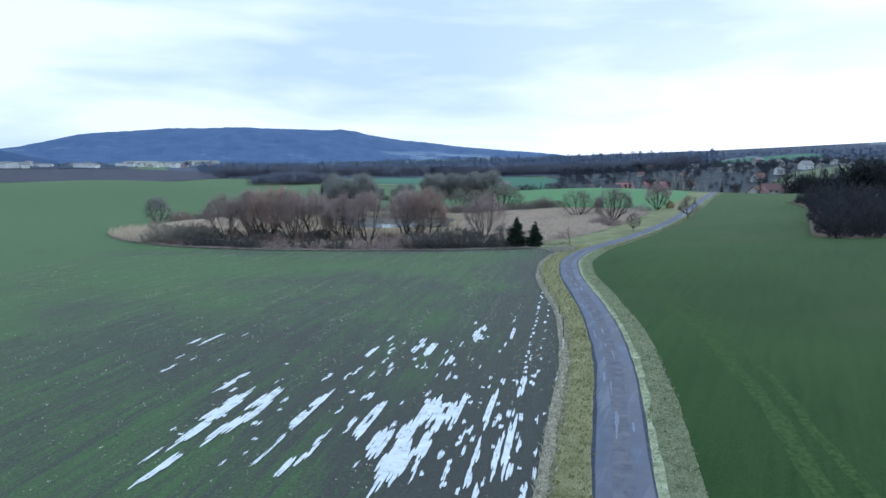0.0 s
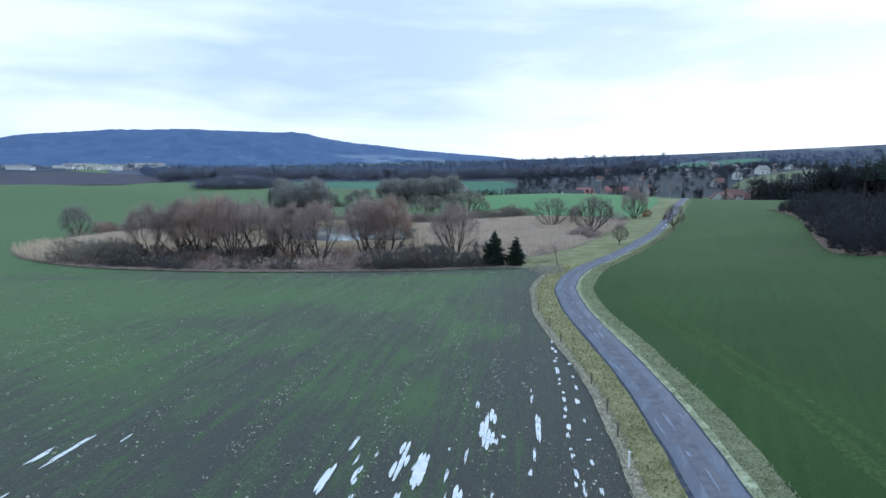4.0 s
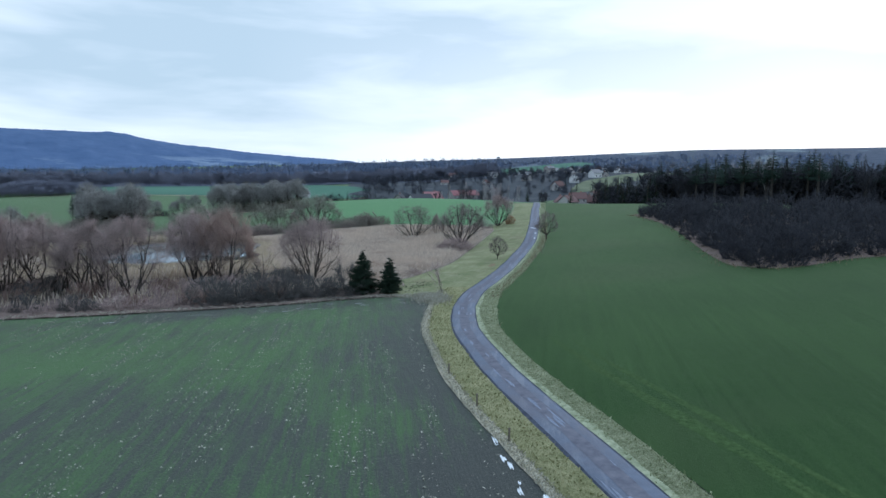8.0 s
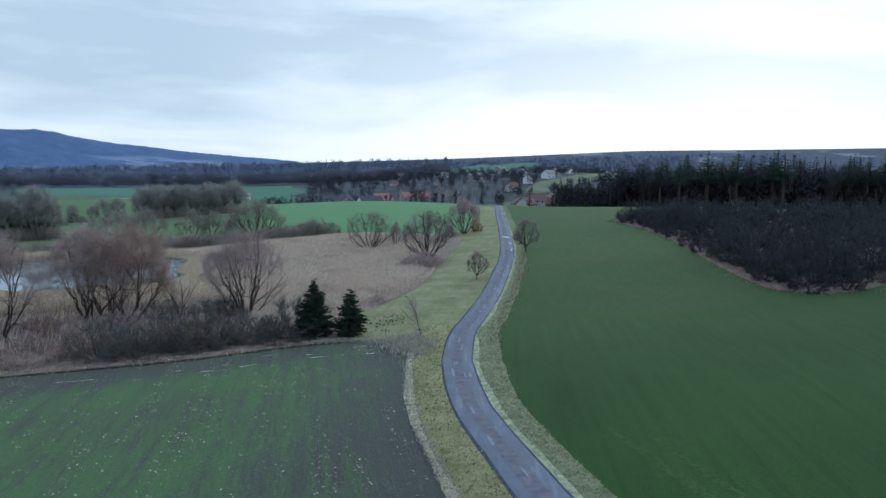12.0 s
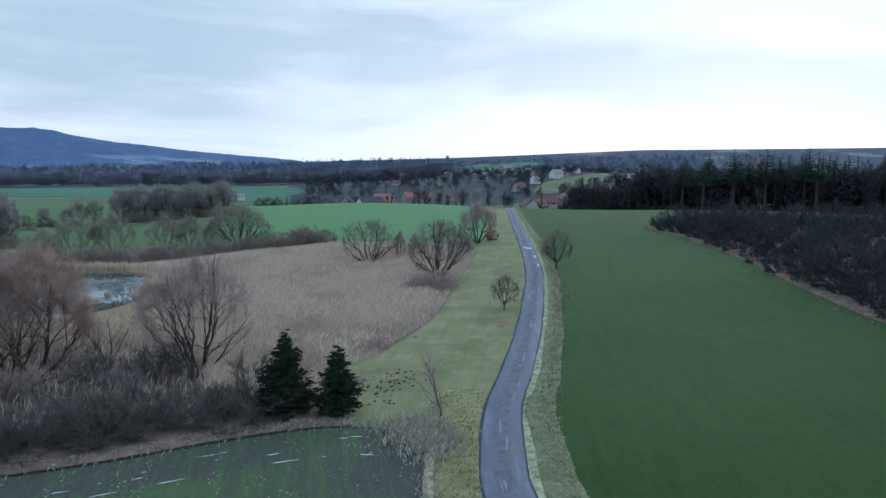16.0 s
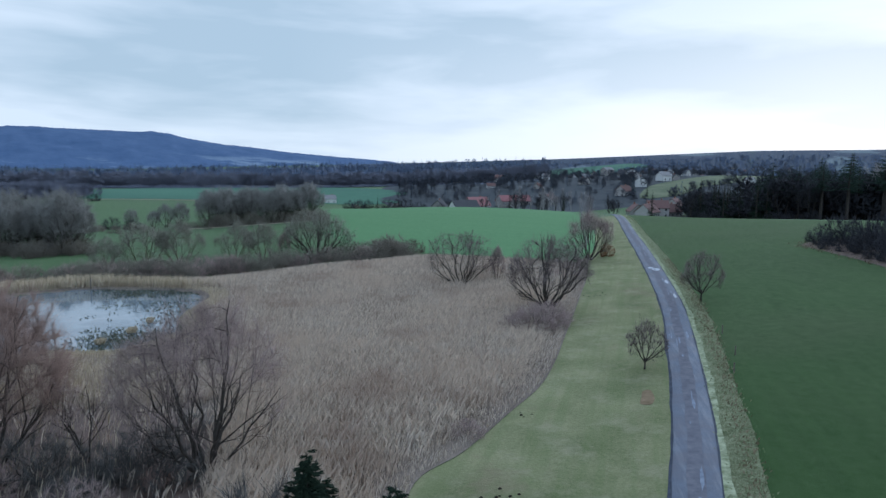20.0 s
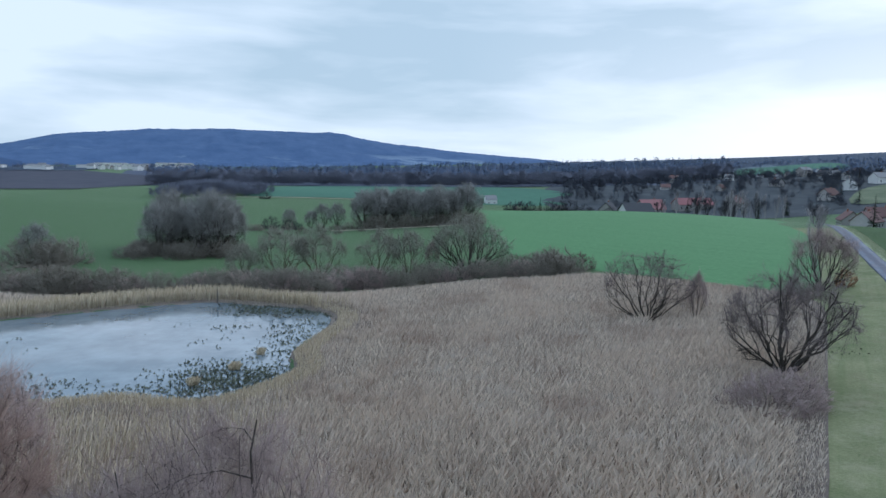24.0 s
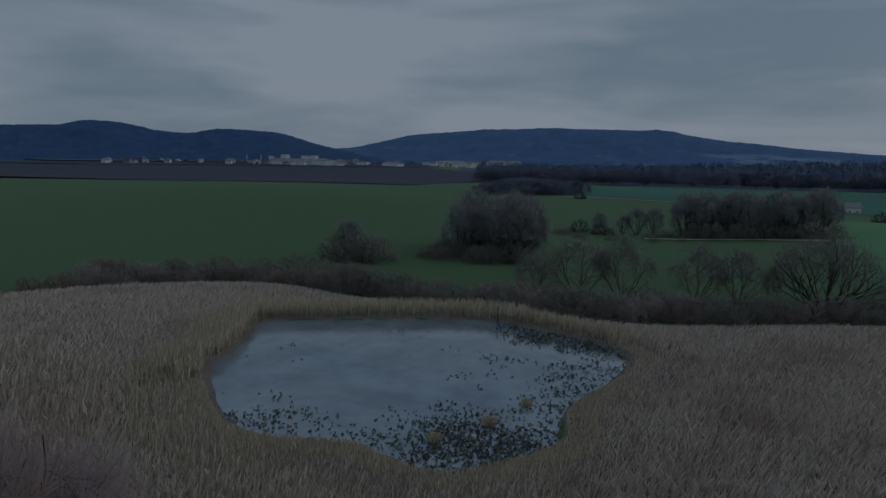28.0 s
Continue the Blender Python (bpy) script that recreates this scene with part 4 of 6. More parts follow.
hedge_shrubs = [stock(grown("hedge_shrub", domed_tree(s, 3.2, 2.2, 16, 82, (7,), 3000, 0.8, 0.04, 0.010, **SH), "willow_bark", "hedge_shade_twig", "dense leafless hedge shrub, grey twigs darkened by painted shade", "hedge shrub", "shrubs of the hedge")) for s in (55, 56)]
red_shrub = stock(grown("red_shrub", domed_tree(53, 3.0, 2.1, 16, 80, (6,), 2400, 0.75, 0.04, 0.012, **SH), "willow_bark", "red_twig", "reddish brown leafless shrub", "shrub", "shrubs in the wetland"))
brush_heap = stock(grown("brush_heap", domed_tree(58, 3.4, 3.2, 22, 88, (7,), 4600, 0.55, 0.05, 0.014, **SH), "willow_bark", "heap_twig", "round heap of brown brushwood at the field edge", "brushwood"))
leafy_shrub = stock(grown("shrub", domed_tree(57, 3.0, 1.7, 12, 70, (6,), 2200, 0.4, 0.04, 0.035, **SH), "willow_bark", "leaf_brown", "small shrub with withered orange-brown leaves", "shrub"))
brown_shrub = stock(grown("brown_shrub", domed_tree(54, 2.6, 2.0, 16, 84, (6,), 2300, 0.65, 0.04, 0.012, **SH), "willow_bark", "willow_twig", "low brown leafless shrub", "shrub", "shrubs in the wetland"))
dark_shrubs = [stock(grown("thorn_bush", domed_tree(s, 5.0, 3.0, 14, 84, (6,), 2300, 1.0, 0.07, 0.021, **SH), "willow_bark", "dark_twig", "dark leafless blackthorn bush in a dense thicket", "bush", "bushes of the dark thicket")) for s in (61, 62, 63)]
field_tree = [stock(grown("bare_tree", domed_tree(s, 13.0, 4.6, 9, 44, (7, 4), 5600, 1.6, 0.18, 0.018, low=0.42), "willow_bark", "grey_twig", "leafless grey tree in a copse", group="copse trees")) for s in (71, 72, 73)]
birch = stock(grown("birch_tree", bare_tree(81, 17.0, 1, 3, 0.38, 1700, 1.5, 0.14, 0.55, 0.017, kids=12, depth=1, sides=5), "birch_bark", "birch_twig", "tall leafless birch with a white trunk", group="birches"))
dark_tree = stock(grown("bare_tree", bare_tree(82, 16.0, 2, 8, 0.7, 2600, 1.6, 0.22, 0.35, 0.022, kids=12, depth=1, sides=4), "willow_bark", "dark_twig", "tall dark leafless tree at the wood's edge", group="trees of the wood"))


def conifer(seed, tall, spread, tiers, per_tier, needle="spruce_needle", bare=0.06, droop=0.35, label="dense dark green spruce", name="spruce_tree", group="", needles=34, full=0.85, ragged=0.4):
    """A spruce: whorls of drooping branches set with needle sprays."""
    rng = np.random.default_rng(seed)
    root = tagged(new(name), label, "tree", group)
    v, f = tube([Vector((0, 0, -0.2)), Vector((0.02, 0.02, tall * 0.5)), Vector((0, 0, tall * 0.98))], [tall * 0.018 + 0.03, tall * 0.012 + 0.02, 0.01], 6)
    add("trunk", v, f, "willow_bark", root, smooth=True)
    s, e, w = [], [], []
    for t in range(tiers):
        k = (t + 0.5) / tiers
        z = tall * (bare + (0.97 - bare) * k)
        reach = spread * (1 - k) ** full * (0.72 + 0.28 * min(1, k / 0.16)) * rng.uniform(0.78, 1.15) + 0.08
        for b in range(max(4, int(per_tier * (1 - 0.6 * k)))):
            a = rng.uniform(0, 2 * math.pi)
            r = reach * rng.uniform(1.12 - ragged, 1.12)
            m = max(8, int(needles * (1 - 0.6 * k)))
            u = rng.uniform(0.08, 1, m)
            zz = z + rng.normal(0, tall * 0.018) - droop * r * u ** 1.4 + 0.18 * r * u ** 3
            p = np.column_stack([np.cos(a) * r * u, np.sin(a) * r * u, zz]) + rng.normal(0, 0.05 * reach + 0.02, (m, 3)) * (1, 1, 0.5)
            side = rng.normal(0, 0.55, m) + a
            ln = (0.22 + 0.16 * reach) * rng.uniform(0.6, 1.2, m) * (1.1 - 0.4 * u)
            s.append(p)
            e.append(p + np.column_stack([np.cos(side) * ln, np.sin(side) * ln, rng.normal(-0.06, 0.10, m) * ln * 2]))
            w.append(np.full(m, 0.030 + 0.022 * reach))
    up = np.linspace(0.9, 1.0, 14)
    s.append(np.column_stack([0 * up, 0 * up, tall * up - 0.15]))
    e.append(np.column_stack([rng.normal(0, 0.12, 14), rng.normal(0, 0.12, 14), tall * up + 0.1]))
    w.append(np.full(14, 0.03))
    tv, tf = spikes(np.concatenate(s), np.concatenate(e), np.concatenate(w), rng)
    add("crown", tv, tf, needle, root)
    return root


spruce_a = stock(conifer(91, 6.7, 2.75, 26, 15, needles=52, full=0.66, ragged=0.66, droop=0.16))
spruce_b = stock(conifer(92, 5.6, 2.1, 22, 14, needles=48, full=0.60, ragged=0.62, droop=0.15, label="smaller dark green spruce with a dense pointed crown"))
tall_spruce = stock(conifer(93, 17.0, 3.3, 20, 9, droop=0.4, label="tall dark spruce at the edge of the wood", group="trees of the wood", needles=13))
pine = stock(conifer(94, 18.0, 3.4, 12, 13, "pine_needle", 0.5, 0.05, "tall pine with a dark rounded crown", "pine_tree", "trees of the wood", needles=16))

# Two spruces and a young tree at the corner of the field.
stand(spruce_a, 17.6, 116.8, turn=20)
stand(spruce_b, 21.2, 114.4, turn=140)
stand(sapling_tree, 28.0, 109.9, 1.02)

# Willows of the wetland.
for kind, x, y, size, wide, turn in (
        (willows[2], 12.0, 131.6, 1.2, 0.86, 10), (orange_willow, -2.0, 136.0, 1.34, 0.86, 60), (willows[3], -7.0, 139.5, 1.32, 1.1, 200), (willows[1], -5.0, 141.0, 1.25, 1.05, 90), (dead_willow, 4.0, 135.5, 0.85, 0.8, 10),
        (willows[0], -16.0, 132.5, 1.3, 0.95, 150), (dead_willow, -19.7, 132.6, 1.2, 1.0, 30), (willows[3], -22.1, 133.8, 1.22, 1.1, 110), (dead_willow, -24.2, 135.7, 1.2, 1.0, 220), (dead_willow, -26.0, 136.4, 1.1, 1.0, 100),
        (willows[1], -30.0, 138.6, 1.3, 1.2, 300), (willows[2], -34.4, 136.2, 1.32, 0.9, 75), (orange_willow, -40.0, 135.5, 1.42, 1.1, 0), (willows[3], -46.5, 139.5, 1.3, 1.2, 45),
        (willows[1], -52.0, 139.6, 1.2, 1.1, 15), (willows[2], -43.5, 141.0, 1.2, 0.9, 15)):
    stand(kind, x, y, size, turn, wide=wide * 1.06)
for kind, x, y, size, wide, turn, words in (
        (pollard, 52.3, 168.6, 1.0, 1.0, 200, "old spreading willow, leafless, at the reed edge"), (vase_willow, 47.6, 193.5, 1.0, 1.0, 0, "many-stemmed willow fanned out above reeds"),
        (willows[3], 53.6, 192.5, 0.68, 0.52, 40, "small thin leafless willow in reeds"), (willows[2], 78.6, 207.5, 1.0, 0.95, 100, "grey leafless willow beside the meadow"),
        (broad_willow, 27.0, 237.0, 1.14, 1.05, 30, ""), (bush_willows[0], 9.5, 236.0, 1.2, 1.05, 120, ""), (bush_willows[1], 15.5, 238.0, 1.12, 1.0, 210, ""),
        (bush_willows[0], -1.0, 233.5, 1.3, 1.1, 260, ""), (bush_willows[1], -8.0, 232.5, 1.25, 1.1, 330, ""), (bush_willows[0], -14.0, 230.0, 0.95, 1.1, 20, ""), (willows[3], 20.0, 239.0, 0.65, 0.6, 80, ""),
        (field_tree[0], -87.5, 184.5, 0.72, 1.3, 0, "broad lone bare tree at the reed tip")):
    stand(kind, x, y, size, turn, label=words, wide=wide)
stand(birch, 79.8, 210.5, 0.8, label="leafless birch with a white trunk behind a willow")
stand(fruit_tree, 50.2, 141.4, 0.98, 0, wide=0.85)
stand(fruit_tree, 72.8, 164.2, 1.4, 120, wide=0.88)

# Shrubs: the grey hedge on the field edge, the brush below the willows, the strip behind the reeds.
rs = random.Random(5)
for i in range(40):
    k = i / 39
    x = 15.8 - 78 * k + rs.uniform(-0.8, 0.8)
    y = float(np.interp(x, NORTH_EDGE[::-1, 0], NORTH_EDGE[::-1, 1])) + rs.uniform(3.0, 6.5)
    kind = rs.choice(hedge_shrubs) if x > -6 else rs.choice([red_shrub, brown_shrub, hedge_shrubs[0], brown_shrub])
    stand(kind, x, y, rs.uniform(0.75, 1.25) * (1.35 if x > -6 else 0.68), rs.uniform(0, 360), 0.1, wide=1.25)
for i in range(84):
    x, y = rs.uniform(-64, 11), rs.uniform(5, 25)
    y += float(np.interp(x, NORTH_EDGE[::-1, 0], NORTH_EDGE[::-1, 1])) + 2
    kind = rs.choice([red_shrub, red_shrub, brown_shrub]) if -24 < x < -8 else rs.choice([brown_shrub, hedge_shrubs[0], hedge_shrubs[1], red_shrub])
    stand(kind, x, y, rs.uniform(0.6, 1.2), rs.uniform(0, 360), 0.1, wide=1.3)
for x, y, size in ((46.5, 160.0, 1.25), (48.6, 161.2, 1.3), (50.6, 163.5, 1.1), (44.8, 160.8, 0.9), (47.5, 162.4, 1.2), (30.0, 132.2, 0.55), (24.5, 121.5, 0.4), (58, 185, 0.8), (63, 190, 0.9), (68, 198, 1.1), (72, 203, 1.2)):
    stand(brown_shrub, x, y, size, rs.uniform(0, 360), 0.1, wide=1.25)
for i in range(92):
    x = -92 + 136 * (i + rs.random()) / 92
    back_y = float(np.interp(x, REED_BACK[::-1, 0], REED_BACK[::-1, 1])) if x > -88 else 205
    y = back_y + rs.uniform(-0.6, 6.0)
    kind = rs.choice([shrubs[0], shrubs[1], brown_shrub, shrubs[1]]) if x > -45 else rs.choice([red_shrub, brown_shrub, shrubs[0]])
    stand(kind, x, y, rs.uniform(0.65, 1.1) + 0.8 * rs.random() ** 2 if x > -48 else rs.uniform(0.6, 1.3), rs.uniform(0, 360), 0.1, wide=1.25)
for i in range(30):
    x = rs.uniform(-52, 24)
    back_y = float(np.interp(x, REED_BACK[::-1, 0], REED_BACK[::-1, 1]))
    stand(rs.choice([shrubs[0], shrubs[1], brown_shrub]), x, back_y + rs.uniform(0.5, 4), rs.uniform(1.1, 1.6), rs.uniform(0, 360), 0.1, wide=1.2)
for i in range(14):
    stand(rs.choice(shrubs), rs.uniform(33, 46), rs.uniform(232, 239), rs.uniform(1.0, 1.35), rs.uniform(0, 360), 0.1, wide=1.45)
for i in range(12):
    stand(rs.choice([brown_shrub, shrubs[0]]), rs.uniform(-68, -54), rs.uniform(131, 140), rs.uniform(1.3, 1.7), rs.uniform(0, 360), 0.1, wide=1.1)
for i in range(44):
    x = rs.choice([rs.uniform(-80, -50), rs.uniform(-16, 12)])
    back_y = float(np.interp(x, REED_BACK[::-1, 0], REED_BACK[::-1, 1]))
    stand(rs.choice([shrubs[0], shrubs[1], brown_shrub]), x, back_y + rs.uniform(5, 12), rs.uniform(0.8, 1.5), rs.uniform(0, 360), 0.1, wide=1.1)
for i in range(14):
    stand(rs.choice([shrubs[0], dark_shrubs[0], dark_shrubs[1]]), rs.uniform(58, 120), rs.uniform(448, 462), rs.uniform(0.7, 1.3), rs.uniform(0, 360), 0.1, wide=1.2)
stand(brush_heap, 48.8, 238.0, 1.0, 0, 0.1)
stand(leafy_shrub, 83.6, 209.8, 1.0, 0, 0.1, wide=0.9)

# Copses in the fields behind.
for i in range(17):
    stand(rs.choice(field_tree), -49 + 20 * (i + rs.random()) / 17, rs.uniform(264, 284), rs.uniform(0.75, 1.2), rs.uniform(0, 360), wide=1.05)
for i in range(10):
    stand(rs.choice([shrubs[0], shrubs[1], shrubs[1]]), rs.uniform(-54, -26), rs.uniform(257, 270), rs.uniform(0.7, 1.2), rs.uniform(0, 360), 0.1, wide=1.4)
for i in range(9):
    stand(rs.choice(shrubs), rs.uniform(-68, -55), rs.uniform(244, 252), rs.uniform(1.3, 2.0), rs.uniform(0, 360), 0.1, wide=1.1)
stand(field_tree[0], -62, 248, 0.68, 20, wide=1.15)
stand(pine, -51, 276, 0.66, 0, wide=0.6, label="thin dark pine beside a bare copse")
for i in range(24):
    stand(rs.choice(field_tree), -5 + 39 * (i + rs.random()) / 24, rs.uniform(342, 362), rs.uniform(0.88, 1.12), rs.uniform(0, 360), wide=1.05)
for x, y, size in ((-30, 344, 0.55), (-19, 347, 0.7), (-14, 349, 0.72), (-23, 346, 0.5)):
    stand(field_tree[0], x, y, size, rs.uniform(0, 360), wide=1.1)
for i in range(16):
    stand(rs.choice(shrubs + dark_shrubs[:1]), rs.uniform(-46, 0), rs.uniform(318, 342), rs.uniform(0.5, 0.9), rs.uniform(0, 360), 0.1, wide=1.3)
for i in range(22):
    stand(rs.choice(shrubs), rs.uniform(-51, -28), rs.uniform(262, 268), rs.uniform(0.9, 1.4), rs.uniform(0, 360), 0.1, wide=1.2)
for i in range(18):
    stand(rs.choice(shrubs), rs.uniform(-6, 36), rs.uniform(339, 345), rs.uniform(1.1, 1.7), rs.uniform(0, 360), 0.1, wide=1.2)
stand(dark_shrubs[0], -74, 488, 0.95, 0, 0.2, label="lone dark bush in the far field", wide=1.2)

# The dark thicket east of the lane.
THICKET = smooth_line([(122, 199), (118.5, 192), (112, 174), (102, 153), (90, 132), (79.5, 112.5), (77.5, 104.5), (83, 99.5), (98, 100.5), (112, 96), (135, 98), (165, 118), (168, 160), (150, 190), (134, 202)], 4, True)
sheet("thicket_floor", THICKET + (THICKET - THICKET.mean(0)) * 0.004, "brush_litter", 0.09, 4.0, "brown dead grass and litter under the thicket", category="ground")
placed = []
for i in range(2600):
    x, y = rs.uniform(74, 170), rs.uniform(94, 204)
    d = float(inside(THICKET, np.array([x]), np.array([y]))[0])
    gap = 3.6 if d < 10 else 6.0
    if d > 0.9 and all((x - a) ** 2 + (y - b) ** 2 > gap * gap for a, b in placed):
        placed.append((x, y))
        stand(rs.choice(dark_shrubs), x, y, rs.uniform(0.6, 1.3) * (0.72 if d < 4 else 1.15), rs.uniform(0, 360), 0.15, wide=1.0 if d < 10 else 1.3)

# ---- woods ----
def wood_proto(seed, tall, wide, n, cone):
    """A small far tree: a ragged crown of many facets on a thin trunk."""
    rng = np.random.default_rng(seed)
    k = rng.random(n)
    z = tall * (0.15 + 0.85 * k) if cone else tall * (0.25 + 0.75 * k)
    r = wide * (1 - k) ** 0.9 + 0.15 if cone else wide * np.sqrt(np.clip(1 - (1.7 * k - 0.75) ** 2, 0.02, 1))
    a = rng.uniform(0, 2 * math.pi, n)
    q = r * np.sqrt(rng.uniform(0.15, 1, n))
    s = np.column_stack([np.cos(a) * q, np.sin(a) * q, z])
    if cone:
        e = s + np.column_stack([np.cos(a) * 0.4, np.sin(a) * 0.4, np.full(n, -0.25)]) * wide * 0.55 + rng.normal(0, 0.25, (n, 3))
    else:
        e = s + rng.normal(0, 0.30, (n, 3)) * wide + (0, 0, 0.14 * wide)
    v, f = spikes(s, e, np.full(n, wide * (0.16 if cone else 0.115)), rng)
    tv, tf = spikes(np.array([[0, 0, -0.5]]), np.array([[0, 0, tall * 0.7]]), np.array([0.2]), rng)
    return np.concatenate([v, tv]), np.concatenate([f, tf + len(v)])


def scattered(name, protos, spots, mat, label, seed=0, parent=None, kind="stuff"):
    """One mesh of many small trees at the given spots (x, y, size)."""
    rng = np.random.default_rng(seed)
    V, F, o = [], [], 0
    for i, (x, y, s) in enumerate(spots):
        v, f = protos[i % len(protos)]
        a = rng.uniform(0, 2 * math.pi)
        c, n = math.cos(a), math.sin(a)
        w = v @ np.array([[c, n, 0], [-n, c, 0], [0, 0, 1]]) * s
        V.append(w + (x, y, gz(x, y)))
        F.append(f + o)
        o += len(v)
    return tagged(add(name, np.concatenate(V), np.concatenate(F), mat, parent), label, "trees", kind=kind)


LEAFY = [wood_proto(s, t, w, 58, False) for s, t, w in ((1, 14, 4.4), (2, 12, 4.8), (3, 15, 3.8), (8, 10, 4.6))]
NEEDLED = [wood_proto(s, 17, 3.0, 34, True) for s in (4, 5)]


polar = polar_
rw = random.Random(9)
OLIVE = smooth_line([(262, 490), (300, 540), (339, 566), (430, 625), (530, 690), (560, 670), (450, 570), (385, 532), (331, 515), (289, 484)], 3, True)
TEAL = smooth_line([(440, 1190), (565, 1360), (701, 1440), (835, 1475), (790, 1330), (615, 1205), (480, 1140)], 3, True)
GARDENS = [(148, 497, 26), (127, 456, 16), (183, 523, 22), (207, 517, 14), (56, 517, 14), (205, 385, 26), (232, 408, 14), (180, 500, 18)]


def clear(x, y):
    """True where trees may stand: off the pastures and the farmyards."""
    q = np.array([x]), np.array([y])
    return float(inside(OLIVE, *q)[0]) < 2 and float(inside(TEAL, *q)[0]) < 4 and all(math.hypot(x - a, y - b) > r for a, b, r in GARDENS)


belt, firs, blue, gardens = [], [], [], []
for i in range(3400):
    az, k = rw.uniform(-22.5, 24), rw.random() ** 1.7
    near = float(np.interp(az, (-30, -22, -14, -3, 6, 14, 24), (760, 700, 690, 690, 660, 640, 660)))
    x, y = polar(az, near + k * 1150)
    (firs if rw.random() < 0.04 + 0.4 * k * k else belt if k < 0.16 else blue).append((x, y, rw.uniform(0.65, 1.15)))
for i in range(1900):
    az, k = rw.uniform(6, 52), 0.65 * rw.random()
    x, y = polar(az, 1150 + k * 800)
    if float(inside(TEAL, np.array([x]), np.array([y]))[0]) < 4:
        (firs if rw.random() < 0.25 else blue).append((x, y, rw.uniform(0.45, 0.8)))
for i in range(270):
    x, y = rw.uniform(-150, -88) + rw.gauss(0, 4), rw.uniform(512, 556)
    belt.append((x, y, rw.uniform(0.3, 0.55) + 0.18 * math.sin(math.pi * (x + 150) / 62)))
for i in range(2700):
    az, r = rw.uniform(11, 47), 440 + 1000 * rw.random()
    x, y = polar(az, r)
    if clear(x, y) and (r < 640 or rw.random() < 0.85):
        (firs if rw.random() < 0.16 else gardens).append((x, y, rw.uniform(0.3, 0.7)))
for i in range(46):
    x, y = rw.gauss(640, 38), rw.gauss(960, 22)
    (firs if rw.random() < 0.4 else belt).append((x, y, rw.uniform(1.0, 1.5)))
for i in range(260):
    az, r = rw.uniform(-50, -28), rw.uniform(1650, 2300)
    belt.append((*polar(az, r), rw.uniform(0.5, 0.9)))
scattered("far_woods", LEAFY, belt, "hazed_trees", "leafless purple-grey woods in the distance, paled by painted haze", 1)
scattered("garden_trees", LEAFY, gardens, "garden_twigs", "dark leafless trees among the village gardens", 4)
scattered("far_woods", LEAFY, blue, "hazed_woods", "woods far off below the mountain, blue-grey with painted haze", 3)
scattered("far_conifers", NEEDLED, firs, "far_conifers", "conifers among the distant woods, paled blue by painted haze", 2)
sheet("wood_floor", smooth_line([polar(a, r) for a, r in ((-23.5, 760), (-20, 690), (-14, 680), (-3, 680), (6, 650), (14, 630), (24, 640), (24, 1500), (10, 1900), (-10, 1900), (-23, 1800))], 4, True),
      "hazed_leaf_floor", 0.3, 45.0, "leaf litter under the distant woods, tinted blue by painted haze", category="ground")
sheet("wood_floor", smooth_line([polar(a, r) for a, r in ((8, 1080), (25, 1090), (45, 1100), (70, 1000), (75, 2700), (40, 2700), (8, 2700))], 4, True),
      "hazed_far_floor", 0.4, 60.0, "woods and fields on the far rise, blue-grey with painted haze", category="ground")
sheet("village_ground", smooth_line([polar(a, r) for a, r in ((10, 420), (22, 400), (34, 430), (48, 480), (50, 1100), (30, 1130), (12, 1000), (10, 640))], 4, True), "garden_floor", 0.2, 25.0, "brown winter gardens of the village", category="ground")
sheet("hillside_pasture", OLIVE, "hillside_grass", 0.5, 12.0, "pale olive pasture on the hillside", category="field")

# The wood behind the thicket: spruces at its near corner, pines and birches further along.
for i in range(170):
    k = rw.random()
    deep = rw.random() ** 1.6 * 64
    x, y = 191 + 136 * k + rw.uniform(-4, 4) + 0.6 * deep, 330 - 42 * k - 62 * k * k + deep
    u = rw.random()
    kind = tall_spruce if (k < 0.22 and u < 0.7) or u < 0.07 else pine if u < 0.5 and k > 0.1 else birch if u < 0.62 and k > 0.45 else dark_tree
    stand(kind, x, y, rw.uniform(0.98, 1.3) * (0.85 if k < 0.22 else 1.12 if k < 0.4 else 1.3), rw.uniform(0, 360), 0.2, wide=1.6 if kind is pine else 1.2)
for i in range(36):
    k = rw.random()
    stand(rw.choice(dark_shrubs), 186 + 140 * k, 326 - 42 * k - 62 * k * k + rw.uniform(-3, 6), rw.uniform(0.5, 0.9), rw.uniform(0, 360), 0.15, wide=1.2)
sheet("wood_floor", smooth_line([(186, 336), (192, 322), (235, 300), (300, 250), (340, 215), (420, 260), (380, 340), (240, 400)], 4, True), "wood_floor", 0.05, 8.0, "dark floor of the near wood", category="ground")
under = []
for i in range(520):
    k = rw.random()
    deep = rw.random() * 74
    under.append((192 + 140 * k + rw.uniform(-4, 6) + 0.6 * deep, 332 - 42 * k - 62 * k * k + deep, rw.uniform(0.6, 1.25) * (0.7 if k < 0.2 else 1.1)))
scattered("wood_understorey", LEAFY, under, "dark_twig", "dark leafless young growth inside the wood", 6)
# Birches at the village end of the lane.
for i in range(24):
    stand(birch, rw.uniform(140, 182), rw.uniform(392, 470), rw.uniform(0.6, 0.9), rw.uniform(0, 360), wide=0.8)
for i in range(16):
    stand(dark_tree, rw.uniform(140, 215), rw.uniform(385, 470), rw.uniform(0.5, 0.8), rw.uniform(0, 360))
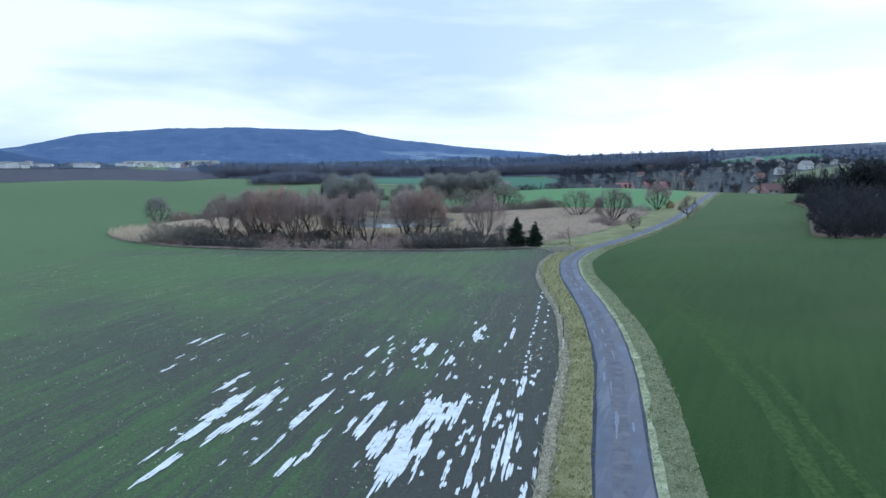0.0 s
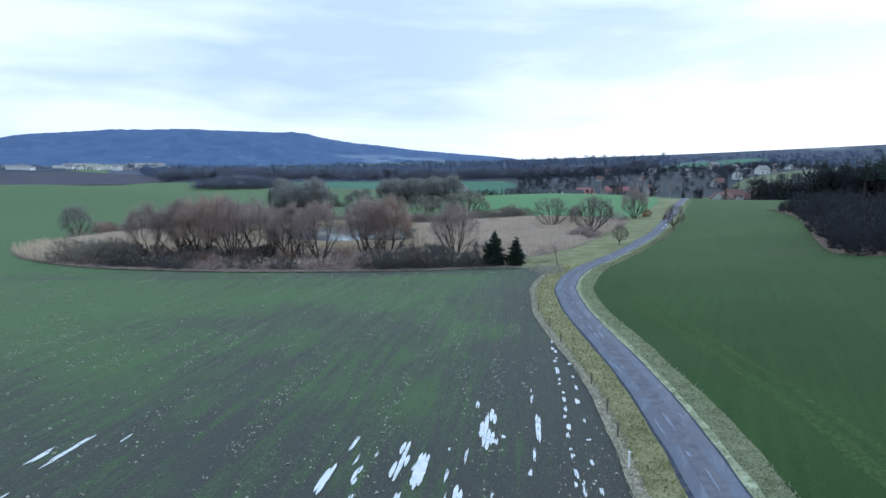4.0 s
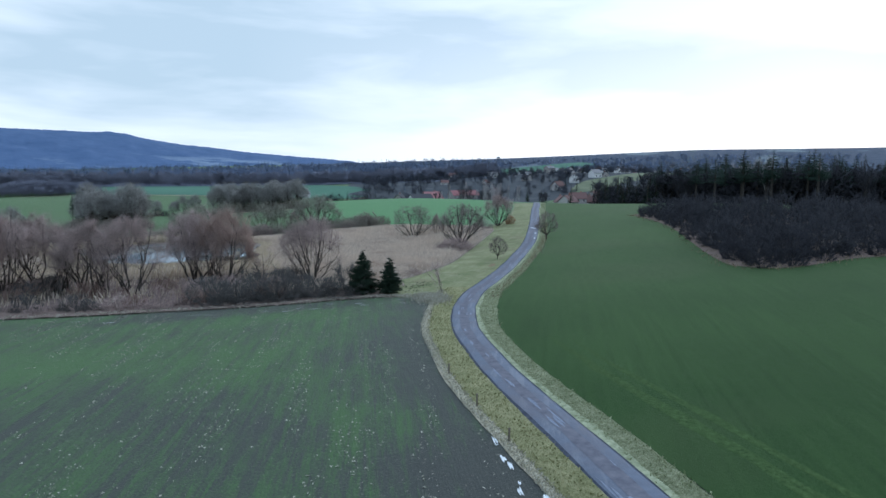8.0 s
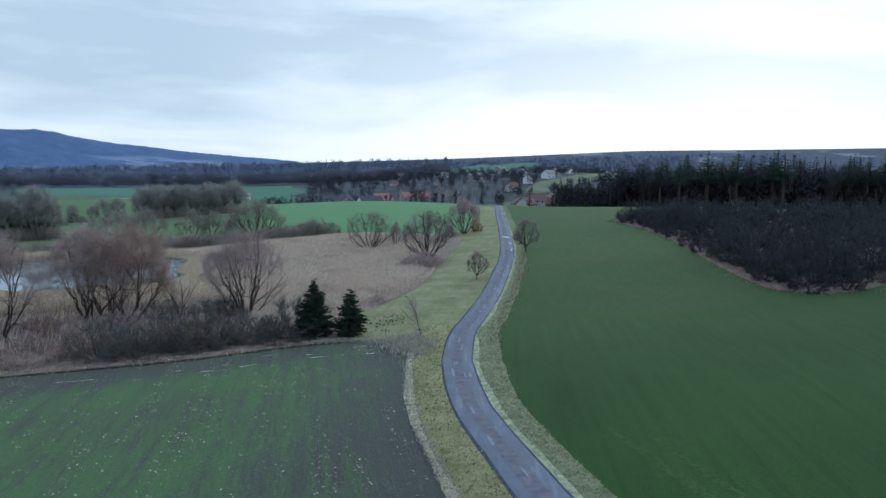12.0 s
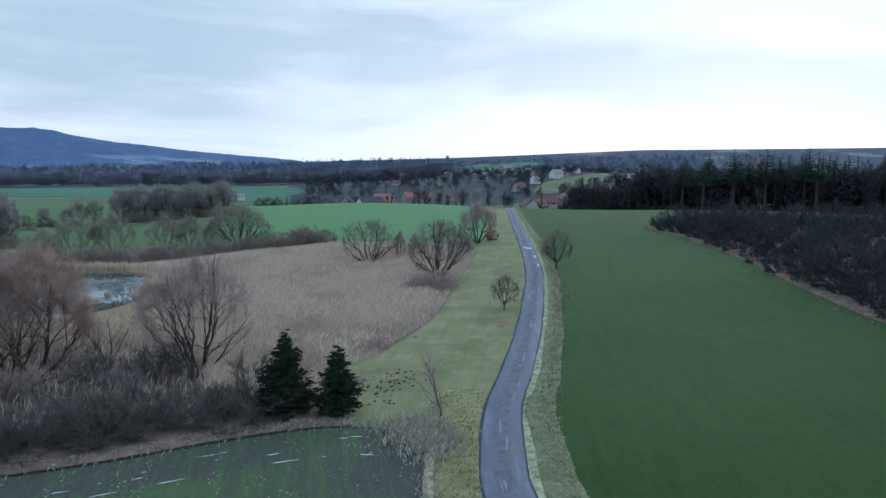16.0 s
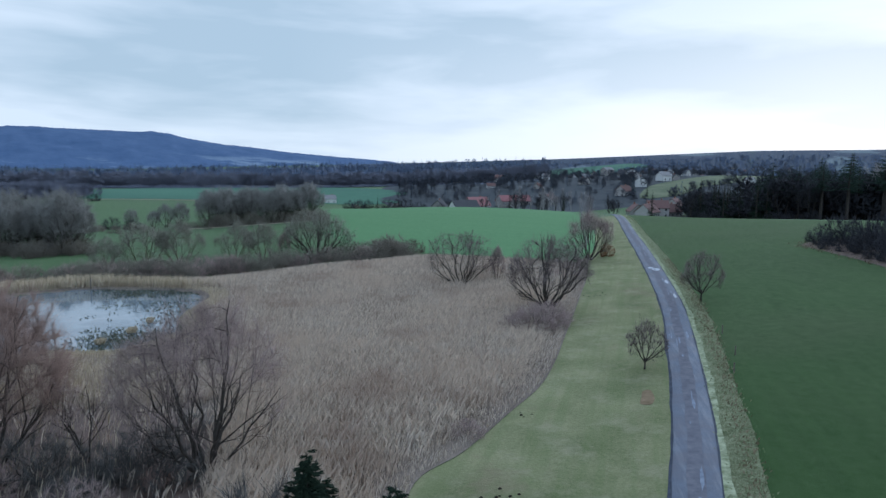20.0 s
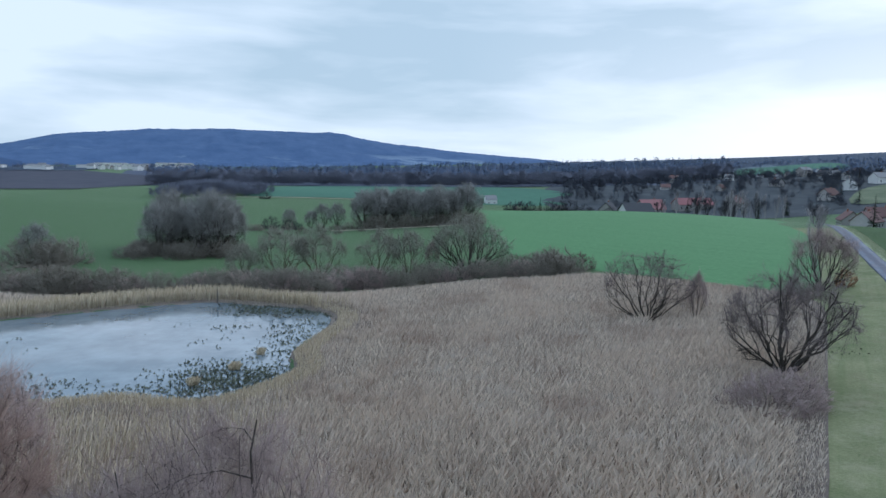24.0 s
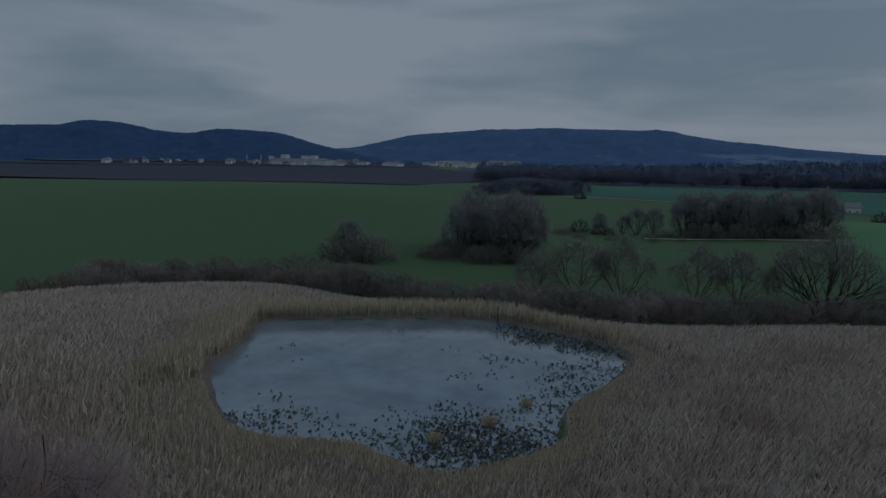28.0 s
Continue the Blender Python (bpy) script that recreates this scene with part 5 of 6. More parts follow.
for x, y, s in ((76, 452, 0.42), (90, 455, 0.36), (96, 457, 0.42), (176, 512, 0.6), (150, 372, 0.5), (214, 470, 0.7), (216, 474, 0.62), (190, 362, 0.8), (262, 500, 0.75), (268, 492, 0.6), (330, 590, 0.7)):
    stand(tall_spruce, x, y, s, rw.uniform(0, 360), label="dark garden spruce beside the houses")

# ---- houses ----
def box(bm, x0, x1, y0, y1, z0, z1):
    vs = [bm.verts.new((x, y, z)) for z in (z0, z1) for x, y in ((x0, y0), (x1, y0), (x1, y1), (x0, y1))]
    for q in ((3, 2, 1, 0), (4, 5, 6, 7), (0, 1, 5, 4), (1, 2, 6, 5), (2, 3, 7, 6), (3, 0, 4, 7)):
        bm.faces.new([vs[k] for k in q])


def house(name, long, deep, eaves, rise, wall_mat, roof_mat, label, category="house", floors=1, windows=4, chimney=True, group=""):
    """A gabled house: walls, two roof slopes with overhang, chimney, door, and windows with frame and pane."""
    root = tagged(new(name), label, category, group)
    bm = bmesh.new()
    a, b = long / 2, deep / 2
    vs = [bm.verts.new(q) for q in ((-a, -b, -1), (a, -b, -1), (a, b, -1), (-a, b, -1), (-a, -b, eaves), (a, -b, eaves), (a, b, eaves), (-a, b, eaves), (-a, 0, eaves + rise), (a, 0, eaves + rise))]
    for q in ((0, 1, 5, 4), (2, 3, 7, 6), (1, 2, 6, 9, 5), (3, 0, 4, 8, 7), (4, 5, 9, 8), (6, 7, 8, 9), (3, 2, 1, 0)):
        bm.faces.new([vs[k] for k in q])
    wall = part("wall", bm, wall_mat, root)
    for s in (-1, 1):
        bm = bmesh.new()
        o, t, e = 0.45, 0.22, rise / b
        ring = [(-a - o, s * (b + o), eaves - o * e + 0.06), (a + o, s * (b + o), eaves - o * e + 0.06), (a + o, 0, eaves + rise + 0.06), (-a - o, 0, eaves + rise + 0.06)]
        lo, hi = [bm.verts.new(q) for q in ring], [bm.verts.new((x, y, z + t)) for x, y, z in ring]
        bm.faces.new(lo[::-1]), bm.faces.new(hi)
        for k in range(4):
            bm.faces.new((lo[k], lo[(k + 1) % 4], hi[(k + 1) % 4], hi[k]))
        bmesh.ops.recalc_face_normals(bm, faces=bm.faces)
        part("roof", bm, roof_mat, root)
    if chimney:
        bm = bmesh.new()
        box(bm, a * 0.35, a * 0.35 + 0.6, 0.2, 0.8, eaves + rise * 0.5, eaves + rise + 1.0)
        part("chimney", bm, "brick", root)
    for fl in range(floors):
        for k in range(windows):
            for s in (-1, 1):
                x = -a + long * (k + 0.5) / windows
                z = 0.9 + fl * 2.8
                bm = bmesh.new()
                box(bm, x - 0.62, x + 0.62, s * b - 0.05, s * b + 0.05, z, z + 1.45)
                w = part("window", bm, "white_paint", root)
                bm = bmesh.new()
                box(bm, x - 0.5, x + 0.5, s * b - 0.08, s * b + 0.08, z + 0.12, z + 1.33)
                part("pane", bm, "window_glass", w)
    bm = bmesh.new()
    box(bm, a - 0.03, a + 0.05, -0.5, 0.5, -0.2, 2.0)
    part("door", bm, "weathered_wood", root)
    return root


cottage = stock(house("house", 11, 8, 3.2, 3.6, "plaster", "red_tile", "plastered village house with a red tiled roof", floors=1, group="village houses"))
villa = stock(house("house", 9.5, 8.5, 5.8, 3.2, "white_plaster", "grey_roof", "pale two-storey house with a grey roof", floors=2, windows=3, group="village houses"))
dark_house = stock(house("house", 10, 7.5, 3.0, 3.8, "plaster", "dark_roof", "village house with a dark roof", windows=3, group="village houses"))
red_villa = stock(house("house", 10, 8, 5.4, 3.4, "plaster", "red_tile", "two-storey house with a red tiled roof", floors=2, windows=3, group="village houses"))
big_red = stock(house("farmhouse", 15, 9.5, 4.6, 5.0, "plaster", "rose_tile", "large farmhouse with a tall rose-red tiled roof", "farmhouse", 2, 5))
long_barn = stock(house("barn", 24, 9, 3.6, 3.6, "plaster", "rose_tile", "long low farm building with a rusty red roof", "barn", 1, 7, False))
black_barn = stock(house("barn", 16, 9, 3.0, 4.0, "white_plaster", "dark_roof", "barn with white walls and a black roof", "barn", 1, 3, False))
white_house = stock(house("house", 11, 8, 6.0, 2.5, "plaster", "grey_roof", "tall white house with three storeys", floors=2, windows=3))
block = stock(house("apartment_block", 40, 12, 22, 1.2, "white_plaster", "grey_roof", "pale apartment block in the distant town", "apartment block", 5, 6, False, "apartment blocks"))
shed = stock(house("factory_hall", 60, 24, 8, 1.5, "white_plaster", "grey_roof", "long white hall at the edge of the town", "hall", 1, 8, False, "town halls"))

far_villa = stock(house("house", 9.5, 8.5, 4.4, 3.2, "white_plaster", "grey_roof", "pale house with a grey roof among trees", windows=2, group="village houses"))
town_house = stock(house("house", 10, 9, 6.0, 3.0, "white_plaster", "grey_roof", "small pale house of the distant town", windows=0, chimney=False, group="town houses"))
red_house = stock(house("house", 10, 9, 5.0, 3.2, "plaster", "red_tile", "small red-roofed house of the distant town", windows=0, chimney=False, group="town houses"))
town_hall = stock(house("factory_hall", 60, 24, 8, 1.5, "white_plaster", "grey_roof", "long white hall at the edge of the town", "hall", windows=0, chimney=False, group="town halls"))
for kind, x, y, turn in ((big_red, 148, 497, 20), (black_barn, 127, 456, 15), (long_barn, 183, 523, 12), (cottage, 207, 517, 40), 
                         (cottage, 194, 372, 35), (red_villa, 207, 384, -20), (cottage, 219, 392, 15), (cottage, 204, 399, 70), (red_villa, 233, 408, 40), (white_house, 349, 696, 20), (far_villa, 334, 574, 10), (far_villa, 296, 546, 60), (cottage, 262, 512, 30), (far_villa, 644, 1234, 20), (far_villa, 673, 1232, 70), (cottage, 725, 1209, 15), (dark_house, 115, 466, 60)):
    stand(kind, x, y, 1.0, turn)
stand(far_villa, 56, 517, 0.72, 10, 0.5, label="small white house beyond the green hill")
rh = random.Random(3)
placed = []
while len(placed) < 84:
    az, r = rh.uniform(19, 45), rh.choice([rh.uniform(520, 900), rh.uniform(900, 1380)])
    x, y = polar(az, r)
    if not clear(x, y) or any((x - a) ** 2 + (y - b) ** 2 < 400 for a, b in placed):
        continue
    placed.append((x, y))
    stand(rh.choice([cottage, far_villa, dark_house, dark_house, far_villa, far_villa, dark_house, far_villa]), x, y, rh.uniform(0.6, 0.85), rh.uniform(0, 360))
for i in range(10):
    az, r = rh.uniform(15, 21), rh.uniform(620, 760)
    x, y = polar(az, r)
    stand(rh.choice([cottage, dark_house, red_villa]), x, y, rh.uniform(0.7, 1.0), rh.uniform(0, 360))
# The town below the hills.
for az, r, kind, s in ((-36.6, 2050, block, 1.0), (-37.3, 2080, block, 1.0), (-38.9, 2100, block, 1.1), (-40.0, 2120, block, 0.9), (-36.0, 1900, shed, 1.2), (-34.6, 1880, shed, 1.0), (-38.0, 1870, shed, 1.5), (-32.6, 1900, shed, 0.9), (-41.6, 1950, shed, 0.8)):
    x, y = polar(az, r)
    stand(kind, x, y, s, az + rh.uniform(-10, 10))
for i in range(150):
    az, r = rh.choice([rh.uniform(-54, -29), rh.gauss(-38, 2.5), rh.gauss(-37, 1.6), rh.uniform(-27, -19)]), rh.uniform(1560, 2250)
    x, y = polar(az, r)
    stand(rh.choice([town_house, town_house, town_house, town_house, town_hall, red_house]), x, y, rh.uniform(0.9, 1.6), rh.uniform(0, 360))
for az in (-41.9, -40.8):
    x, y = polar(az, 2000)
    root = tagged(new("chimney_stack"), "tall pale factory chimney above the town", "chimney", "factory chimneys")
    v, f = tube([Vector((0, 0, -2)), Vector((0, 0, 30)), Vector((0, 0, 58))], [3.2, 2.7, 2.2], 10)
    add("shaft", v, f, "white_plaster", root, smooth=True)
    v, f = tube([Vector((0, 0, 56)), Vector((0, 0, 58.5))], [2.9, 2.9], 10)
    add("rim", v, f, "brick", root)
    root.location = (x, y, gz(x, y))
    root.scale = (0.42, 0.42, 0.42)

# ---- reeds ----
def blades(name, x, y, tall, lean, width, mat, label, seed, category="reeds", base=None):
    """One mesh of many bent blades standing on the ground."""
    rng = np.random.default_rng(seed)
    n = len(x)
    z = ground_z(x, y) if base is None else base
    a, b = rng.uniform(0, 2 * math.pi, n), rng.normal(0.6, 1.5, n)
    h = tall * rng.uniform(0.65, 1.15, n)
    lx, ly = np.cos(b) * lean * h * rng.uniform(0.2, 1.4, n), np.sin(b) * lean * h * rng.uniform(0.2, 1.4, n)
    w = width * rng.uniform(0.6, 1.3, n)
    cx, cy = np.cos(a) * w, np.sin(a) * w
    p = np.stack([np.column_stack([x - cx, y - cy, z - 0.05]), np.column_stack([x + cx, y + cy, z - 0.05]), np.column_stack([x + lx * 0.4 + cx * 0.8, y + ly * 0.4 + cy * 0.8, z + h * 0.65]),
                  np.column_stack([x + lx, y + ly, z + h])], 1).reshape(-1, 3)
    o = np.arange(n)[:, None] * 4
    f = np.concatenate([o + [[0, 1, 2]], o + [[0, 2, 3]]])
    return tagged(add(name, p, f, mat), label, category, kind="stuff")


rng = np.random.default_rng(77)
n = 800000
x, y = rng.uniform(-92, 76, n), rng.uniform(113, 234, n)
dw = inside(WETLAND, x, y)
near = np.hypot(x - 25, y - 150)
keep = (dw > 0.2) & (rng.random(n) < np.interp(near, (20, 60, 110), (1.0, 0.62, 0.4)))
x, y = x[keep], y[keep]
dp = inside(POND, x, y)
brush = (x < 12) & (y < 150 - 0.10 * (x + 20)) & (x > -70)
front = y - np.interp(x, NORTH_EDGE[::-1, 0], NORTH_EDGE[::-1, 1])
ok = (dp < -0.2) & ~(brush & (rng.random(len(x)) < 0.93)) & ((x > 20) | (x < -66) | (front > 8)) & ((x < 20) | (front > 4))
lily = (x > -6) & (x < 16) & (y > 190) & (y < 213) & (dp > -6)
ok &= ~(lily & (rng.random(len(x)) < 0.6))
x, y, dp = x[ok], y[ok], dp[ok]
rim = ((dp > np.where(x < -10, -6.5, -3.0)) & (rng.random(len(x)) < 0.8)) | ((rng.random(len(x)) < 0.2) & (y < 172) & (x < 8))
edge = np.clip(inside(WETLAND, x, y) / 4, 0.35, 1)
# The southern shore is trodden flat; the reeds rise with distance from the water.
flat = np.where((y < 186) & (x > -32) & (x < 14), np.clip(0.22 + 0.09 * np.maximum(-dp - 0.5, 0), 0.22, 1), 1.0)
flat = np.where((x > 2) & (y < 204), np.minimum(flat, np.clip(0.22 + 0.12 * np.maximum(-dp, 0), 0.22, 1)), flat)
blades("reeds", x[~rim], y[~rim], (1.35 * edge * flat)[~rim], 0.40, 0.014, "reed", "dense bed of bleached pinkish brown reeds", 1, base=(ground_z(x, y) + 0.22 * (dp > -4.6))[~rim])
blades("reeds", x[rim], y[rim], (1.95 * flat)[rim], 0.18, 0.022, "gold_reed", "straw-yellow reeds standing round the pond", 2, base=(ground_z(x, y) + 0.22 * (dp > -4.6))[rim])

k = rng.integers(0, len(POND), 15000)
f_ = rng.random((15000, 1))
q = POND[k] * (1 - f_) + np.roll(POND, -1, 0)[k] * f_
q = q + (side[k] * (1 - f_) + np.roll(side, -1, 0)[k] * f_) * rng.uniform(0.1, 2.6, (15000, 1))
rise = np.where((q[:, 1] > 188) & (q[:, 0] < 3) | (q[:, 0] < -29), 1.7, 0.42)
blades("reeds", q[:, 0], q[:, 1], rise, 0.22, 0.024, "gold_reed", "straw-yellow reeds at the very edge of the pond", 4, base=np.maximum(ground_z(q[:, 0], q[:, 1]), WATER) + 0.15)

# Floating lily leaves and stubble on the pond.
n = 44000
x, y = rng.uniform(-34, 8, n), rng.uniform(167, 210, n)
d = inside(POND, x, y)
patchy = np.array([noise.noise((px * 0.25, py * 0.25, 2.0)) + 0.5 * noise.noise((px * 0.8, py * 0.8, 4.0)) for px, py in zip(x, y)])
core = np.exp(-((x - 0.5) / 7.5) ** 2 - ((y - 172) / 7.0) ** 2)
south = np.clip((176 - y) / 8, 0, 1) * np.clip((x + 27) / 8, 0, 1)
east = np.clip((x + 10) / 14, 0, 1)
corner_ = np.clip((y - 198) / 6, 0, 1) * np.clip((x + 14) / 10, 0, 1)
share = np.clip(np.maximum.reduce([core, south * 0.42, east * 0.34, corner_ * 0.85]) + 0.30 * patchy - 0.1, 0, 1) ** 1.3
keep = (d > 0.1) & (rng.random(n) < share)
x, y = x[keep], y[keep]
n = len(x)
a = rng.uniform(0, 2 * math.pi, n)
r = rng.uniform(0.06, 0.17, n)
ring = np.stack([np.column_stack([x + np.cos(a + k * 1.2566) * r * rng.uniform(0.7, 1.2, n), y + np.sin(a + k * 1.2566) * r * rng.uniform(0.7, 1.2, n), WATER + 0.02 + rng.uniform(0, 0.16, n) * (k % 2)]) for k in range(5)], 1)
tagged(add("lily_leaves", ring.reshape(-1, 3), np.arange(n * 5).reshape(-1, 5), "lily_leaf"), "withered dark water plants lying on the pond", "water plants", kind="stuff")
k = rng.random(n) < 0.25
blades("water_stubble", x[k], y[k], 0.35, 0.5, 0.035, "lily_leaf", "broken dark stalks standing in the pond", 3, "water plants", np.full(k.sum(), WATER))
post = tagged(new("pond_post"), "dark wooden post standing at the pond edge", "post")
v, f = tube([Vector((0, 0, -0.6)), Vector((0.02, 0, 1.0)), Vector((0.03, 0, 2.2))], [0.10, 0.095, 0.09], 8)
f.append(tuple(range(16, 24)))
add("shaft", v, f, "weathered_wood", post)
post.location = (-12.4, 208.6, WATER)
mound_spots = ((-0.5, 176.5, 0.55), (-3.0, 171.5, 0.5), (0.8, 182.0, 0.4))
for px, py, s in mound_spots:
    m = rng.uniform(0, 2 * math.pi, 260)
    q = np.sqrt(rng.random(260)) * s
    ob = blades("sedge_tussock", px + np.cos(m) * q, py + np.sin(m) * q, 0.7, 0.5, 0.03, "gold_reed", "pale sedge tussock standing in the pond", 5, "sedge", np.full(260, WATER))

# ---- ice on the flooded tracks of the field ----
def puddle(cx, cy, long, wide, seed, turn=ROW):
    """A thin sheet of ice on the drill rows: furrow beside furrow, each frozen over a length of its own."""
    rnd = random.Random(seed)
    gap = min(0.23, wide / 2)
    lanes = max(1, int(round(wide / gap)))
    verts, faces = [], []
    c, n = math.cos(turn), math.sin(turn)
    for q in range(lanes):
        mid_ = (q + 0.5) / lanes * 2 - 1
        span = long * max(0.16, math.sqrt(1 - 0.86 * mid_ * mid_)) * max(0.22, 0.85 + 0.75 * noise.noise((q * 0.55 + seed * 3.7, seed * 0.9, 0.3)) + rnd.uniform(-0.16, 0.16))
        shift = long * 0.20 * noise.noise((q * 0.4 + seed, 5.2, seed * 1.3))
        pieces = [(-0.5, 0.5)] if rnd.random() < 0.72 or span < 1.5 else [(-0.5, rnd.uniform(-0.18, 0.02)), (rnd.uniform(0.06, 0.2), 0.5)]
        for a, b in pieces:
            lo, hi = shift + a * span, shift + b * span
            steps = max(3, int((hi - lo) / 0.45))
            o = len(verts)
            for k in range(steps + 1):
                f = k / steps
                w = lo + (hi - lo) * f
                body = gap * 0.5 * min(1.0, 0.25 + 5 * min(f, 1 - f)) * (1.03 if lanes > 1 else 1 + 0.3 * rnd.uniform(-1, 1))
                for side_ in (-1, 1):
                    u = mid_ * wide / 2 + side_ * body + 0.03 * rnd.uniform(-1, 1)
                    verts.append((cx + u * c - w * n, cy + u * n + w * c))
            faces += [(o + 2 * k, o + 2 * k + 1, o + 2 * k + 3, o + 2 * k + 2) for k in range(steps)]
    v = np.array(verts)
    ob = add("frozen_puddle", np.column_stack([v, ground_z(v[:, 0], v[:, 1]) + 0.045]), faces, "ice")
    return tagged(ob, "thin white ice on a flooded field track", "puddle", "frozen puddles in the field", "thing")


SOUTH = ((-13.8, 14.2, 10.2, 1.1), (-11.8, 14.1, 8.6, 1.2), (-14.4, 6.2, 4.3, 0.4), (-14.0, 7.2, 2.1, 0.3), (-9.2, 8.4, 3.8, 0.2), (-6.8, 8.7, 4.0, 0.4), (-4.2, 12.2, 8.9, 0.6), (-1.2, 10.0, 13.3, 2.2), (-3.2, 9.4, 4.9, 1.0),
         (2.0, 6.8, 7.4, 0.35), (3.2, 7.4, 8.5, 0.3), (4.0, 8.8, 10.7, 0.36), (-5.0, 12.6, 5.0, 0.3), (-7.8, 6.5, 2.8, 0.35), (0.6, 13.6, 5.0, 1.3), (-0.2, 15.0, 4.2, 1.0))
MIDDLE = ((-8.0, 14.8, 7.7, 0.6), (-5.4, 27.8, 4.3, 0.4), (-1.3, 29.9, 5.0, 0.8), (-0.4, 28.6, 4.4, 0.6), (4.0, 33.8, 6.6, 0.95), (1.2, 25.2, 3.8, 0.5), (6.0, 18.4, 3.8, 0.4), (7.0, 20.0, 4.1, 0.4), (9.0, 20.5, 2.8, 0.5), (1.5, 14.3, 5.5, 0.36),
          (3.4, 14.2, 9.0, 0.4), (-5.8, 17.7, 1.6, 0.3), (-21.6, 32.4, 3.5, 0.35), (-20.4, 33.0, 5.5, 0.3), (-4.4, 17.2, 2.4, 0.4), (-3.8, 28.0, 2.5, 0.33), (-14.6, 20.7, 4.5, 0.45), (7.2, 34.0, 5.0, 0.3), (8.0, 39.5, 4.0, 0.22))
seed = 0
for row in SOUTH + MIDDLE:
    seed += 1
    puddle(*row, seed)
rp = random.Random(8)
for cx, cy, sx_, sy_, count in ((-12.5, 12, 2.0, 5, 20), (-1, 11, 3.4, 6, 44), (-1, 25, 3.2, 4, 26), (5.5, 18, 1.4, 8, 24), (-18.5, 30, 2.5, 3, 5), (3.5, 10, 1.4, 5, 18)):
    for i in range(count):
        seed += 1
        puddle(rp.gauss(cx, sx_), rp.gauss(cy, sy_), rp.uniform(0.4, 2.4), rp.uniform(0.10, 0.32), seed)
for k in range(34):
    seed += 1
    t = 22 + k * 1.05 + rp.uniform(-0.3, 0.3)
    line = 6.6 + (t - 22) * 0.205
    puddle(line + (0.0 if k % 3 else 1.1) + rp.uniform(-0.12, 0.12), t, rp.uniform(0.5, 1.5), rp.uniform(0.14, 0.3), seed)
# Thin ice in the ruts of the headland.
for k in range(20):
    seed += 1
    px = rp.choice([rp.uniform(-62, 22), rp.uniform(-12, 22)])
    py = float(np.interp(px, NORTH_EDGE[::-1, 0], NORTH_EDGE[::-1, 1]))
    slope_ = (float(np.interp(px + 1, NORTH_EDGE[::-1, 0], NORTH_EDGE[::-1, 1])) - py)
    puddle(px, py - rp.choice([2.2, 3.9, 5.4]) - rp.uniform(-0.2, 0.2), rp.uniform(0.8, 2.4), rp.uniform(0.06, 0.13), seed, math.atan2(slope_, 1) - math.pi / 2)

# Straw flecks and clods on the bare soil.
n = 130000
x, y = rng.uniform(-70, 24, n), rng.uniform(4, 116, n)
lane_x = np.interp(y, LEFT_EDGE[:, 1], LEFT_EDGE[:, 0])
dens = np.array([0.07 + 1.2 * noise.noise((px * 0.6 - py * 0.12, py * 0.06, 1.0)) + 0.7 * noise.noise((px * 0.9, py * 0.9, 3.0)) for px, py in zip(x, y)]) * np.clip((y + 10) / 50, 0.3, 1)
keep = (x < lane_x - 0.6) & (y < np.interp(x, NORTH_EDGE[::-1, 0], NORTH_EDGE[::-1, 1]) - 1) & (rng.random(n) < dens)
x, y = x[keep], y[keep]
n = len(x)
z = ground_z(x, y) + 0.02
a, r = rng.uniform(0, 2 * math.pi, n), 0.022 + 0.105 * rng.random(n) ** 2.8
tri = np.stack([np.column_stack([x + np.cos(a + q) * r * s, y + np.sin(a + q) * r * s, z + u]) for q, s, u in ((0, 1, 0.0), (1.9, 0.7, 0.07), (3.6, 1.1, 0.0), (5.0, 0.6, 0.05))], 1)
tagged(add("straw_flecks", tri.reshape(-1, 3), np.arange(n * 4).reshape(-1, 4), "soil_fleck"), "pale straw remains scattered on the soil", "straw", kind="stuff")

# Grass tufts on the verges and the dead grass at the corner.
def along(off_lo, off_hi, y0, y1, count, seed):
    r = np.random.default_rng(seed)
    yy = r.uniform(y0, y1, count)
    i = np.clip(np.searchsorted(CY, yy), 1, len(CY) - 2)
    d = CENTRE[i + 1] - CENTRE[i - 1]
    d /= np.hypot(d[:, 0], d[:, 1])[:, None]
    o = (off_lo[i] + (off_hi[i] - off_lo[i]) * r.random(count))[:, None]
    p = CENTRE[i] + np.column_stack([d[:, 1], -d[:, 0]]) * o + r.normal(0, 0.35, (count, 2)) * d
    return p[:, 0], p[:, 1]


ones = np.ones(len(CY))
blades("verge_tufts", *along(-HALF - vl, -HALF * ones - 0.1, -5, 112, 9000, 1), 0.22, 0.8, 0.05, "grass_tuft", "tufts of rough roadside grass", 11, "grass")
blades("verge_tufts", *along(HALF * ones + 0.1, HALF + vr, -5, 300, 16000, 2), 0.20, 0.8, 0.045, "pale_tuft", "tufts of pale roadside grass", 12, "grass")
blades("dead_grass", *along(-HALF - vl - 0.2, -HALF - vl + 0.45, -5, 110, 12000, 3), 0.24, 0.9, 0.03, "straw_fleck", "bleached dead grass along the field edge", 13, "grass")
blades("dead_grass", *along(HALF + vr * 0.45, HALF + vr + 0.1, 104, 200, 1900, 6), 0.3, 0.8, 0.045, "brown_tuft", "brown withered weeds on the outer verge", 17, "grass")
g = np.random.default_rng(4)
gx_, gy_ = g.normal(25.4, 1.1, 2600), g.normal(106.6, 1.9, 2600)
k = (gx_ < np.interp(gy_, CY, CENTRE[:, 0]) - HALF - 0.9) & (gy_ < 112)
